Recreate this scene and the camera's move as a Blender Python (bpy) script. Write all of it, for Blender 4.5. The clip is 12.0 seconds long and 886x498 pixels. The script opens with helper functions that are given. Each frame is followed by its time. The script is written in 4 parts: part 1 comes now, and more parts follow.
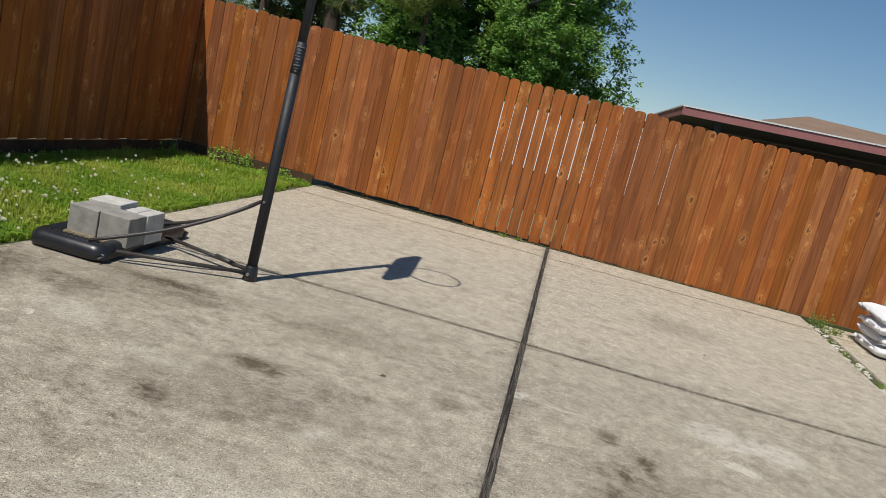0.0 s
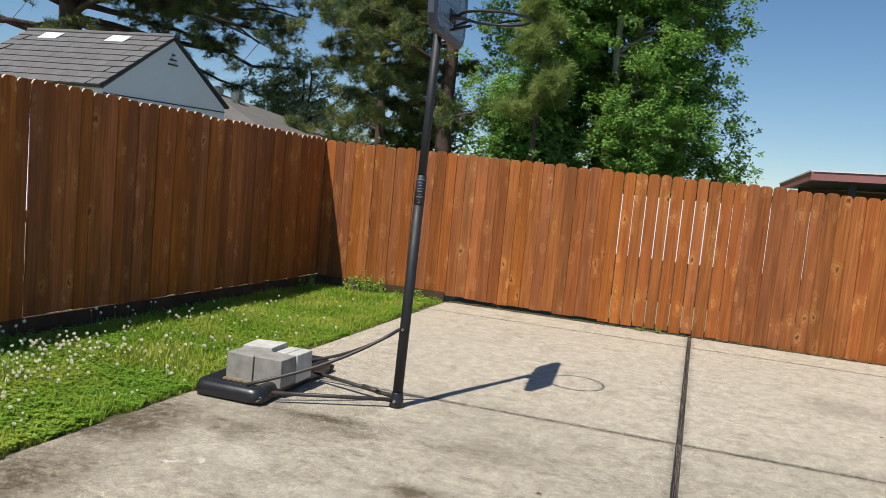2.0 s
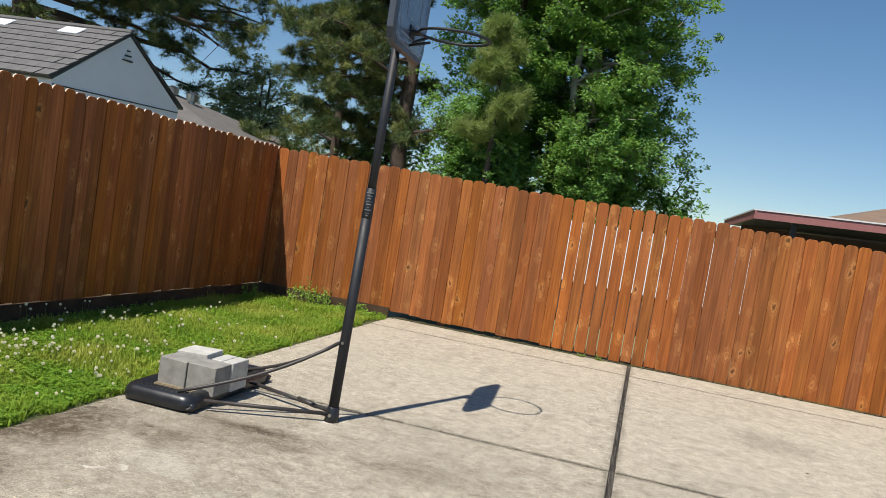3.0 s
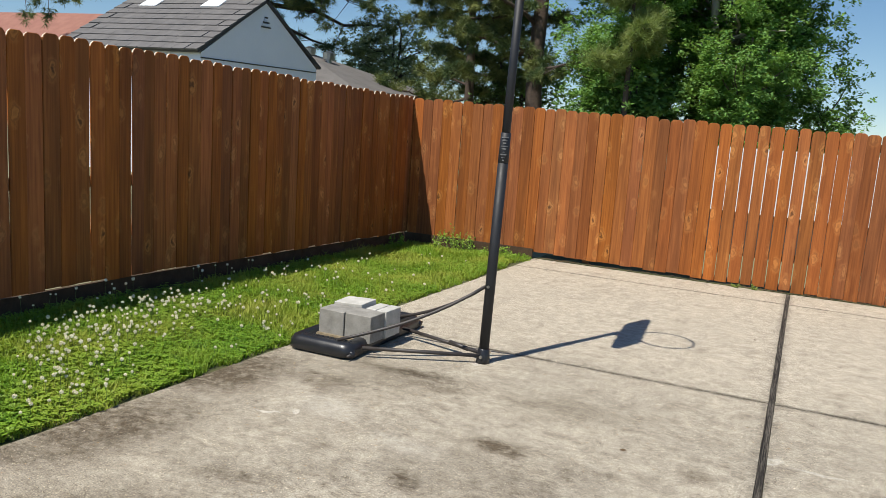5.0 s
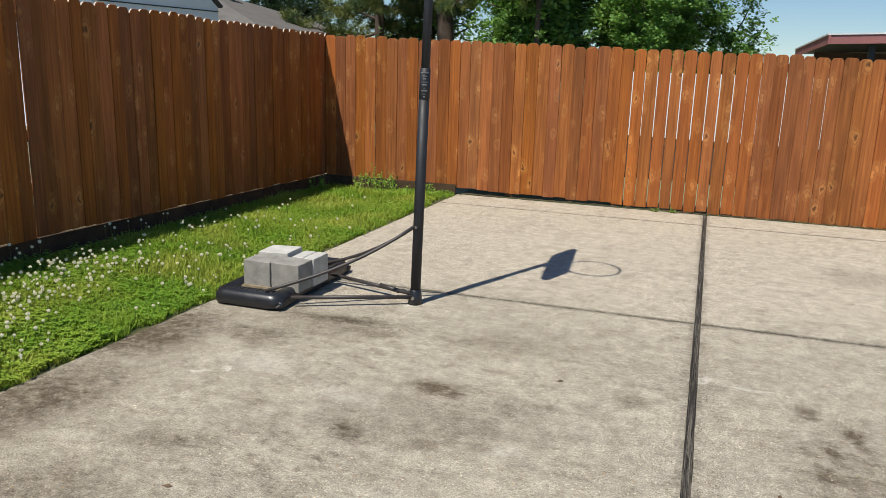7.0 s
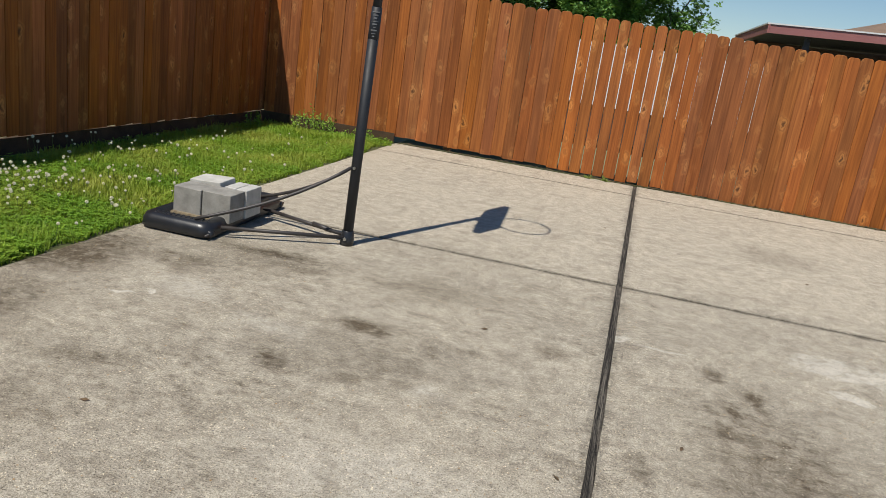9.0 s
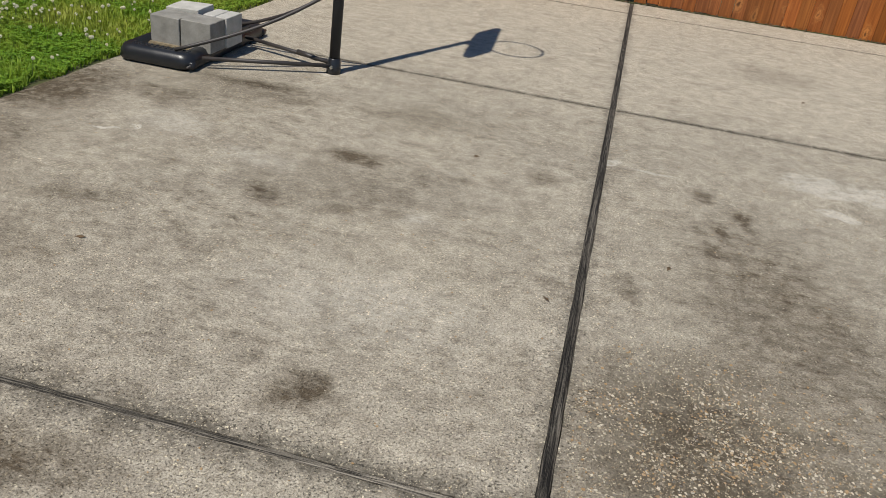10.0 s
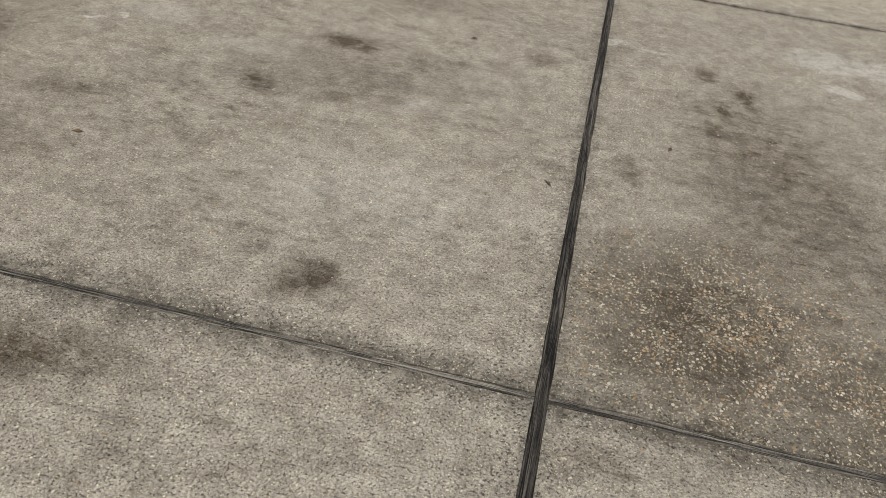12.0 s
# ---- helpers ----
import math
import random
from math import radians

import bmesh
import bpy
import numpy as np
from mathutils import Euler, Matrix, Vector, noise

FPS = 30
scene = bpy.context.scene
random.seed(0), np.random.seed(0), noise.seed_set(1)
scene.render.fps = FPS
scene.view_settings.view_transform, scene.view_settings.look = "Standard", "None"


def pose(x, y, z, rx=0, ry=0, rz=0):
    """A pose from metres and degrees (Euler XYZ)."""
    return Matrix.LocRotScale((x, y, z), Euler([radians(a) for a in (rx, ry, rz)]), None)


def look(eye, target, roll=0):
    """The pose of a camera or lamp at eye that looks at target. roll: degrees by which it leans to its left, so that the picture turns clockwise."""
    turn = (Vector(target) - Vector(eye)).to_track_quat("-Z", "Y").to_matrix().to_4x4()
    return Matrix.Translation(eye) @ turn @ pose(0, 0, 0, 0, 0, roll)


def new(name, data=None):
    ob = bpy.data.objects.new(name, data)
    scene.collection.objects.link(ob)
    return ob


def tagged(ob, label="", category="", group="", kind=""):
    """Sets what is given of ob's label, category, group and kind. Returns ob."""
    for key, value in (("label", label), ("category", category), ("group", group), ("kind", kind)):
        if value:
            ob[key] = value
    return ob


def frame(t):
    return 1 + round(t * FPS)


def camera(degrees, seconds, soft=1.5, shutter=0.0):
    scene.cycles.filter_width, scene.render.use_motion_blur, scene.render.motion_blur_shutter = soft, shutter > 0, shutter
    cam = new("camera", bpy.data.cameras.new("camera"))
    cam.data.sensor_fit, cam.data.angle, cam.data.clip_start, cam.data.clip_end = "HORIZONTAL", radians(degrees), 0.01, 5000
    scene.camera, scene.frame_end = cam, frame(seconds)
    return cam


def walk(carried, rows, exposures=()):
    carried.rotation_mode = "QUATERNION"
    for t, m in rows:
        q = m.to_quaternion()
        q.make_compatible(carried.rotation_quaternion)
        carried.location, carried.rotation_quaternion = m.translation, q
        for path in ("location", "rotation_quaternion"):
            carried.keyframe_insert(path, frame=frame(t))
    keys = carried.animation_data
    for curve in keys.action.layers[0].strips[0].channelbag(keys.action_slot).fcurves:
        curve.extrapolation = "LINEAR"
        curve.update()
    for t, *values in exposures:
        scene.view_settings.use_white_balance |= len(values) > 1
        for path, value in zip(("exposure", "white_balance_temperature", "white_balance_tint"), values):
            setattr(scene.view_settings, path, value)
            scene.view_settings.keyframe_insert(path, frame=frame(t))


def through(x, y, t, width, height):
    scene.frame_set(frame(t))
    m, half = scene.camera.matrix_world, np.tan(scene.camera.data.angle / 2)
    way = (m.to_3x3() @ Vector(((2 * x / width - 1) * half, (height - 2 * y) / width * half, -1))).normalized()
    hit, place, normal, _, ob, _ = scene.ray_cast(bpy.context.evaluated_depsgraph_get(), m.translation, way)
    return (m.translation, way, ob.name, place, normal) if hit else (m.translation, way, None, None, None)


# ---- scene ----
cam = camera(58.1, 12.0, soft=0.8)
PATH = [
    (0, (-0.028, 0.958, 1.574), (-0.273, 2.903, 1.175), 13.9),
    (0.3, (-0.042, 0.979, 1.592), (-0.233, 2.924, 1.167), 15.36),
    (0.5, (-0.045, 0.984, 1.603), (-0.242, 2.932, 1.192), 15.2),
    (0.7, (-0.038, 0.972, 1.614), (-0.229, 2.916, 1.185), 14.11),
    (1, (-0.025, 0.928, 1.63), (-0.261, 2.87, 1.211), 12.0),
    (1.1, (-0.028, 0.913, 1.635), (-0.351, 2.842, 1.218), 10.79),
    (1.2, (-0.037, 0.899, 1.641), (-0.496, 2.805, 1.246), 9.57),
    (1.3, (-0.046, 0.887, 1.646), (-0.622, 2.770, 1.294), 8.39),
    (1.4, (-0.055, 0.879, 1.651), (-0.661, 2.761, 1.351), 7.56),
    (1.5, (-0.058, 0.874, 1.655), (-0.658, 2.764, 1.393), 7.3),
    (1.7, (-0.053, 0.872, 1.661), (-0.644, 2.772, 1.461), 6.79),
    (2, (-0.042, 0.87, 1.67), (-0.644, 2.766, 1.466), 5.3),
    (2.2, (-0.041, 0.864, 1.677), (-0.651, 2.756, 1.458), 3.78),
    (2.5, (-0.04, 0.856, 1.683), (-0.698, 2.73, 1.45), 3.1),
    (2.7, (-0.033, 0.874, 1.679), (-0.653, 2.761, 1.448), 3.74),
    (2.8, (-0.028, 0.889, 1.675), (-0.596, 2.794, 1.459), 5.00),
    (3, (-0.022, 0.907, 1.666), (-0.512, 2.84, 1.52), 9.0),
    (3.2, (-0.022, 0.906, 1.658), (-0.526, 2.840, 1.576), 10.88),
    (3.5, (-0.022, 0.887, 1.653), (-0.577, 2.798, 1.449), 9.1),
    (3.6, (-0.016, 0.865, 1.663), (-0.650, 2.746, 1.417), 6.76),
    (3.7, (-0.008, 0.849, 1.675), (-0.757, 2.685, 1.413), 4.1),
    (5.3, (0.016, 0.86, 1.694), (-0.788, 2.659, 1.352), 3.8),
    (5.5, (-0.007, 0.862, 1.684), (-0.8, 2.666, 1.337), 3.3),
    (5.7, (-0.039, 0.870, 1.697), (-0.806, 2.685, 1.355), 0.17),
    (5.8, (-0.051, 0.875, 1.707), (-0.806, 2.697, 1.378), -3.59),
    (6, (-0.062, 0.883, 1.720), (-0.825, 2.703, 1.397), -3.3),
    (6.2, (-0.056, 0.885, 1.709), (-0.818, 2.727, 1.540), 2.70),
    (6.3, (-0.052, 0.886, 1.700), (-0.807, 2.731, 1.531), 2.60),
    (6.5, (-0.046, 0.893, 1.689), (-0.767, 2.748, 1.499), 1.9),
    (6.7, (-0.052, 0.912, 1.692), (-0.775, 2.760, 1.442), 1.70),
    (6.8, (-0.056, 0.922, 1.695), (-0.736, 2.774, 1.362), 1.54),
    (7, (-0.062, 0.934, 1.698), (-0.663, 2.781, 1.221), 1.7),
    (7.2, (-0.059, 0.906, 1.692), (-0.607, 2.744, 1.125), 2.1),
    (8.8, (-0.072, 0.877, 1.639), (-0.503, 2.76, 1.123), 7.9),
    (9, (-0.08, 0.879, 1.635), (-0.493, 2.752, 1.068), 8.1),
    (9.2, (-0.078, 0.887, 1.633), (-0.467, 2.737, 0.978), 8.39),
    (9.5, (-0.071, 0.897, 1.632), (-0.436, 2.71, 0.869), 7.8),
    (9.7, (-0.069, 0.897, 1.632), (-0.409, 2.682, 0.797), 7.37),
    (10, (-0.068, 0.897, 1.634), (-0.379, 2.625, 0.676), 7.5),
    (10.2, (-0.071, 0.894, 1.637), (-0.364, 2.583, 0.606), 7.51),
    (10.5, (-0.076, 0.888, 1.641), (-0.349, 2.537, 0.543), 7.3),
    (11, (-0.07, 0.887, 1.636), (-0.331, 2.515, 0.503), 6.9),
    (11.5, (-0.077, 0.873, 1.643), (-0.338, 2.489, 0.494), 7.0),
    (12, (-0.081, 0.883, 1.639), (-0.327, 2.468, 0.444), 6.9),
]
walk(cam, [(t, look(eye, target, roll)) for t, eye, target, roll in PATH],
     [(0, -0.14), (0.5, -0.26), (1.3, -0.26), (1.5, -0.1), (2.0, 0.22), (2.6, 0.28), (3.5, 0.2), (5.5, 0.27), (5.9, 0.22), (6.2, 0.13), (6.5, 0.24),
      (7.2, 0.1), (9.0, -0.03), (9.6, -0.07), (10.5, -0.44), (12.0, -0.48)])

# ---- world and sun ----
SUN_WAY = Vector((0.219, 0.551, -1.0)).normalized()
world = bpy.data.worlds.new("world")
scene.world = world
world.use_nodes = True
wt = world.node_tree
sky = wt.nodes.new("ShaderNodeTexSky")
sky.sky_type, sky.sun_disc = "NISHITA", False
sky.sun_elevation, sky.sun_rotation = radians(59.3), radians(201.7)
sky.air_density, sky.dust_density, sky.ozone_density = 1.0, 0.1, 1.0
wt.nodes["Background"].inputs["Strength"].default_value = 0.09
lift = wt.nodes.new("ShaderNodeMapping")
lift.inputs["Location"].default_value = (0, 0, 0.055)
wt.links.new(wt.nodes.new("ShaderNodeTexCoord").outputs["Generated"], lift.inputs["Vector"])
wt.links.new(lift.outputs[0], sky.inputs["Vector"])
rich = wt.nodes.new("ShaderNodeHueSaturation")
rich.inputs["Saturation"].default_value = 1.22
wt.links.new(sky.outputs[0], rich.inputs["Color"])
wt.links.new(rich.outputs[0], wt.nodes["Background"].inputs["Color"])
sun = new("sun", bpy.data.lights.new("sun", "SUN"))
sun.data.energy, sun.data.angle, sun.data.color = 4.9, radians(0.53), (1.0, 0.95, 0.86)
sun.matrix_world = SUN_WAY.to_track_quat("-Z", "Y").to_matrix().to_4x4()


# ---- material kit ----
class Kit:
    """A node material under construction."""

    def __init__(self, name, rough=0.8, metal=0.0, spec=0.5):
        self.mat = bpy.data.materials.new(name)
        self.mat.use_nodes = True
        self.nodes, self.links = self.mat.node_tree.nodes, self.mat.node_tree.links
        self.bsdf = self.nodes["Principled BSDF"]
        self.bsdf.inputs["Roughness"].default_value = rough
        self.bsdf.inputs["Metallic"].default_value = metal
        self.bsdf.inputs["Specular IOR Level"].default_value = spec

    def put(self, sock, value):
        if isinstance(value, bpy.types.NodeSocket):
            self.links.new(value, sock)
        elif isinstance(value, (tuple, list)) and sock.type == "RGBA" and len(value) == 3:
            sock.default_value = (*value, 1)
        else:
            sock.default_value = value

    def place(self, kind="position"):
        if kind == "position":
            return self.nodes.new("ShaderNodeNewGeometry").outputs["Position"]
        return self.nodes.new("ShaderNodeTexCoord").outputs["Object"]

    def mapped(self, vec, loc=(0, 0, 0), rot=(0, 0, 0), scale=(1, 1, 1), kind="POINT"):
        n = self.nodes.new("ShaderNodeMapping")
        n.vector_type = kind
        self.put(n.inputs["Vector"], vec)
        n.inputs["Location"].default_value, n.inputs["Rotation"].default_value = loc, rot
        n.inputs["Scale"].default_value = scale
        return n.outputs[0]

    def noise(self, vec, scale, detail=4, rough=0.55, color=False, distort=0.0):
        n = self.nodes.new("ShaderNodeTexNoise")
        self.put(n.inputs["Vector"], vec)
        n.inputs["Scale"].default_value, n.inputs["Detail"].default_value = scale, detail
        n.inputs["Roughness"].default_value, n.inputs["Distortion"].default_value = rough, distort
        return n.outputs["Color" if color else "Fac"]

    def voronoi(self, vec, scale, out="Color", feature="F1"):
        n = self.nodes.new("ShaderNodeTexVoronoi")
        n.feature = feature
        self.put(n.inputs["Vector"], vec)
        n.inputs["Scale"].default_value = scale
        return n.outputs[out]

    def ramp(self, fac, a, b, lo=0.0, hi=1.0, smooth=False):
        n = self.nodes.new("ShaderNodeMapRange")
        n.interpolation_type = "SMOOTHSTEP" if smooth else "LINEAR"
        self.put(n.inputs[0], fac)
        for i, v in enumerate((a, b, lo, hi)):
            self.put(n.inputs[i + 1], v)
        return n.outputs[0]

    def math(self, op, a, b=0.0):
        n = self.nodes.new("ShaderNodeMath")
        n.operation = op
        self.put(n.inputs[0], a)
        self.put(n.inputs[1], b)
        return n.outputs[0]

    def vmath(self, op, a, b=(0, 0, 0)):
        n = self.nodes.new("ShaderNodeVectorMath")
        n.operation = op
        self.put(n.inputs[0], a)
        self.put(n.inputs[1], b)
        return n.outputs["Value" if op in ("LENGTH", "DISTANCE") else "Vector"]

    def mix(self, fac, a, b, blend="MIX"):
        n = self.nodes.new("ShaderNodeMix")
        n.data_type, n.blend_type = "RGBA", blend
        self.put(n.inputs[0], fac)
        self.put(n.inputs[6], a)
        self.put(n.inputs[7], b)
        return n.outputs[2]

    def rand(self):
        return self.nodes.new("ShaderNodeObjectInfo").outputs["Random"]

    def island(self):
        return self.nodes.new("ShaderNodeNewGeometry").outputs["Random Per Island"]

    def bump(self, height, dist=0.004, strength=0.6):
        n = self.nodes.new("ShaderNodeBump")
        n.inputs["Strength"].default_value, n.inputs["Distance"].default_value = strength, dist
        self.put(n.inputs["Height"], height)
        self.links.new(n.outputs[0], self.bsdf.inputs["Normal"])

    def color(self, c):
        self.put(self.bsdf.inputs["Base Color"], c)
        return self

    def rough(self, r):
        self.put(self.bsdf.inputs["Roughness"], r)
        return self


def plain(name, a, b, scale=6.0, rough=0.7, metal=0.0, fine=60.0, bump=0.002, where="position"):
    """Two tones mixed at a large and a fine scale, with a little relief."""
    k = Kit(name, rough, metal)
    p = k.place(where)
    big, small = k.noise(p, scale, 5), k.noise(p, fine, 3)
    fac = k.math("ADD", k.math("MULTIPLY", k.ramp(big, 0.3, 0.7), 0.65), k.math("MULTIPLY", k.ramp(small, 0.3, 0.7), 0.35))
    k.color(k.mix(fac, a, b))
    k.bump(small, bump)
    k.rough(k.ramp(big, 0.3, 0.7, rough - 0.08, rough + 0.08))
    return k.mat


def concrete_material():
    k = Kit("driveway_concrete", 0.9, 0, 0.25)
    p = k.place()
    wob = k.vmath("ADD", p, k.vmath("MULTIPLY", k.vmath("SUBTRACT", k.noise(p, 3.0, 4, color=True), (0.5, 0.5, 0.5)), (0.35, 0.35, 0)))
    big, mid = k.noise(p, 0.9, 5, 0.6), k.noise(k.mapped(p, scale=(1, 1.6, 1)), 4.0, 6, 0.65)
    fine = k.noise(p, 140.0, 3, 0.7)
    col = k.mix(k.ramp(big, 0.35, 0.68), CONCRETE_A, CONCRETE_B)
    col = k.mix(k.ramp(mid, 0.38, 0.7, 0.0, 0.6), col, CONCRETE_C)
    # paler concrete towards the fence
    y = k.nodes.new("ShaderNodeSeparateXYZ")
    k.put(y.inputs[0], wob)
    col = k.mix(k.ramp(y.outputs[1], 5.6, 7.2, 0.0, 0.62, True), col, CONCRETE_PALE)

    def blobs(items, inner=0.1):
        total = None
        for x, yy, rx, ry, turn, strength in items:
            q = k.mapped(wob, (x, yy, 0), (0, 0, radians(turn)), (rx, ry, 1), "TEXTURE")
            d = k.vmath("LENGTH", k.vmath("MULTIPLY", q, (1, 1, 0)))
            f = k.ramp(d, 1.0, inner, 0.0, strength * 1.4, True)
            total = f if total is None else k.math("MAXIMUM", total, f)
        return total

    dark = blobs([(-1.26, 4.58, 0.27, 0.17, 10, 0.75), (-1.48, 4.0, 0.22, 0.15, 0, 0.6), (-1.12, 4.02, 0.22, 0.13, 20, 0.5),
                  (-0.82, 2.76, 0.19, 0.13, 0, 0.75), (0.52, 5.0, 0.12, 0.12, 0, 0.65), (0.78, 4.74, 0.1, 0.2, 15, 0.75),
                  (0.6, 4.62, 0.1, 0.2, 10, 0.6), (0.6, 4.32, 0.2, 0.16, 0, 0.55), (0.68, 4.2, 0.15, 0.2, 0, 0.5),
                  (0.85, 3.85, 0.66, 1.4, 10, 0.5), (-1.2, 4.3, 0.75, 0.5, 0, 0.26), (0.5, 2.9, 0.8, 0.8, 0, 0.3), (-2.0, 2.2, 0.8, 0.3, 0, 0.5), (0.16, 2.27, 0.14, 0.1, 0, 0.35), (-1.45, 2.2, 0.5, 0.24, 0, 0.6), (-2.25, 3.6, 0.4, 0.16, 10, 0.4),
                  (-3.12, 4.75, 0.5, 0.8, -8, 0.75), (-3.1, 3.7, 0.6, 0.9, -5, 0.65), (-2.4, 3.1, 0.8, 0.35, 8, 0.4), (-2.6, 4.95, 0.5, 0.25, 0, 0.45), (-2.2, 5.42, 0.6, 0.16, 0, 0.5), (-1.9, 5.25, 0.3, 0.1, 5, 0.4),
                  (-0.68, 4.56, 0.2, 0.1, 0, 0.35), (-0.3, 4.85, 0.12, 0.2, 0, 0.35), (0.2, 3.87, 0.12, 0.2, 0, 0.4),
                  (-0.9, 4.05, 0.16, 0.12, 0, 0.35), (0.3, 2.75, 0.3, 0.4, 0, 0.25), (1.3, 8.0, 0.6, 0.5, 0, 0.25)])
    patch = k.noise(p, 9.0, 5, 0.7)
    light = blobs([(1.2, 5.5, 0.26, 0.2, 10, 0.42), (1.24, 5.12, 0.16, 0.07, 0, 0.5), (1.55, 5.55, 0.2, 0.18, 0, 0.42), (-2.55, 4.36, 0.08, 0.024, 12, 0.55),
                   (-2.44, 4.42, 0.07, 0.022, -25, 0.6), (0.07, 5.25, 0.06, 0.09, 0, 0.45), (0.3, 5.2, 0.14, 0.03, 0, 0.3), (-1.92, 5.86, 0.06, 0.04, 0, 0.5)], 0.6)
    light = k.math("MAXIMUM", light, blobs([(-0.77, 4.02, 0.16, 0.1, 0, 0.3), (-1.7, 4.35, 0.3, 0.2, 0, 0.25), (-0.75, 3.3, 0.8, 0.4, 0, 0.2),
                                            (-2.3, 4.6, 0.35, 0.2, 0, 0.25)] ))
    pale = k.math("MULTIPLY", light, k.ramp(patch, 0.38, 0.5, 0.3, 1.0))
    # grime along the joints
    sep0 = k.nodes.new("ShaderNodeSeparateXYZ")
    k.put(sep0.inputs[0], k.vmath("ADD", p, k.vmath("MULTIPLY", k.vmath("SUBTRACT", k.noise(p, 22.0, 3, color=True), (0.5, 0.5, 0.5)), (0.05, 0.05, 0))))
    grime = k.ramp(k.math("ABSOLUTE", sep0.outputs[0]), 0.075, 0.015, 0.0, 0.45, True)
    for yj, reach, amount in ((2.48, 0.13, 0.75), (6.26, 0.05, 0.7), (9.7, 0.03, 0.6)):
        near = k.math("ABSOLUTE", k.math("SUBTRACT", sep0.outputs[1], yj))
        grime = k.math("MAXIMUM", grime, k.ramp(near, reach, 0.012, 0.0, amount, True))
    grime = k.math("MULTIPLY", grime, k.ramp(patch, 0.34, 0.56, 0.2, 1.0))
    col = k.mix(grime, col, CONCRETE_STAIN)
    # mottling from hand's width down to sand grains
    m1 = k.noise(p, 11.0, 8, 0.7)
    m2 = k.noise(p, 130.0, 4, 0.8)
    col = k.mix(1.0, col, k.mix(k.ramp(m1, 0.36, 0.66), (0.78, 0.77, 0.755), (1.17, 1.17, 1.16)), "MULTIPLY")
    col = k.mix(1.0, col, k.mix(k.ramp(m2, 0.38, 0.64), (0.58, 0.57, 0.55), (1.35, 1.35, 1.335)), "MULTIPLY")
    col = k.mix(pale, col, (0.66, 0.62, 0.54))
    col = k.mix(1.0, col, k.mix(k.ramp(k.noise(p, 38.0, 4, 0.65), 0.38, 0.64), (0.86, 0.855, 0.845), (1.1, 1.1, 1.095)), "MULTIPLY")
    # exposed aggregate: stones of many tones, bared where the surface has worn off
    bent = k.vmath("ADD", p, k.vmath("MULTIPLY", k.vmath("SUBTRACT", k.noise(p, 40.0, 2, color=True), (0.5, 0.5, 0.5)), (0.02, 0.02, 0)))
    worn = k.ramp(k.noise(p, 1.7, 4, 0.6), 0.4, 0.66)
    bare = blobs([(0.45, 2.95, 0.62, 0.68, 0, 1.0), (1.0, 2.75, 0.7, 0.5, 0, 0.9), (-2.3, 5.3, 0.8, 0.4, 0, 0.5), (-1.1, 5.4, 0.6, 0.4, 0, 0.45)])
    bare = k.math("MULTIPLY", bare, k.ramp(k.noise(p, 13.0, 4, 0.7), 0.3, 0.5, 0.35, 1.0))
    col = k.mix(k.math("MULTIPLY", bare, 0.6), col, (0.1, 0.078, 0.048))
    relief = k.math("MULTIPLY", fine, 0.5)
    for scale, keep, amount in ((230.0, 0.74, k.ramp(worn, 0, 1, 0.55, 0.95)), (135.0, 0.84, k.ramp(worn, 0, 1, 0.45, 1.0)), (125.0, 0.75, bare)):
        cell, edge = k.voronoi(bent, scale), k.voronoi(bent, scale, "Distance")
        sep = k.nodes.new("ShaderNodeSeparateColor")
        k.put(sep.inputs[0], cell)
        stone = k.math("MULTIPLY", k.math("MULTIPLY", k.ramp(sep.outputs[0], keep, keep + 0.03), k.ramp(edge, k.ramp(sep.outputs[2], 0, 1, 0.4, 0.65), 0.3)), amount)
        col = k.mix(stone, col, k.mix(k.ramp(sep.outputs[1], 0.05, 0.9), (0.14, 0.105, 0.07), (0.95, 0.83, 0.6)))
        relief = k.math("ADD", relief, k.math("MULTIPLY", stone, 0.5))
    pit = k.ramp(k.noise(p, 125.0, 4, 0.7), 0.575, 0.635)
    col = k.mix(k.math("MULTIPLY", pit, 0.8), col, (0.045, 0.04, 0.032))
    soak = k.math("MULTIPLY", dark, k.ramp(k.noise(p, 17.0, 6, 0.75), 0.34, 0.56, 0.35, 1.0))
    soak = k.math("MINIMUM", k.math("ADD", soak, k.math("MULTIPLY", k.ramp(k.noise(p, 4.2, 8, 0.75), 0.5, 0.7), 0.36)), 1.0)
    # hand-sized blotches where water stands, drawn out along the slope
    spots = k.ramp(k.noise(k.mapped(p, scale=(0.7, 1.3, 1)), 15.0, 6, 0.78), 0.5, 0.66)
    damp = blobs([(-1.75, 3.7, 1.3, 0.75, 0, 0.5), (0.75, 4.4, 0.75, 0.8, 0, 0.3), (-1.6, 2.1, 1.4, 0.35, 0, 0.45), (0.55, 3.0, 0.8, 0.6, 0, 0.4)])
    spots = k.math("MULTIPLY", spots, k.math("MAXIMUM", k.ramp(k.noise(p, 1.25, 3, 0.6), 0.4, 0.6, 0.12, 0.55), damp))
    fade = k.nodes.new("ShaderNodeSeparateXYZ")
    k.put(fade.inputs[0], wob)
    spots = k.math("MULTIPLY", spots, k.ramp(fade.outputs[1], 5.6, 7.0, 1.0, 0.35))
    soak = k.math("MINIMUM", k.math("ADD", soak, spots), 1.0)
    col = k.mix(soak, col, k.mix(1.0, col, (0.27, 0.235, 0.195), "MULTIPLY"))
    k.color(col)
    k.bump(k.math("SUBTRACT", relief, pit), 0.003, 0.8)
    return k.mat


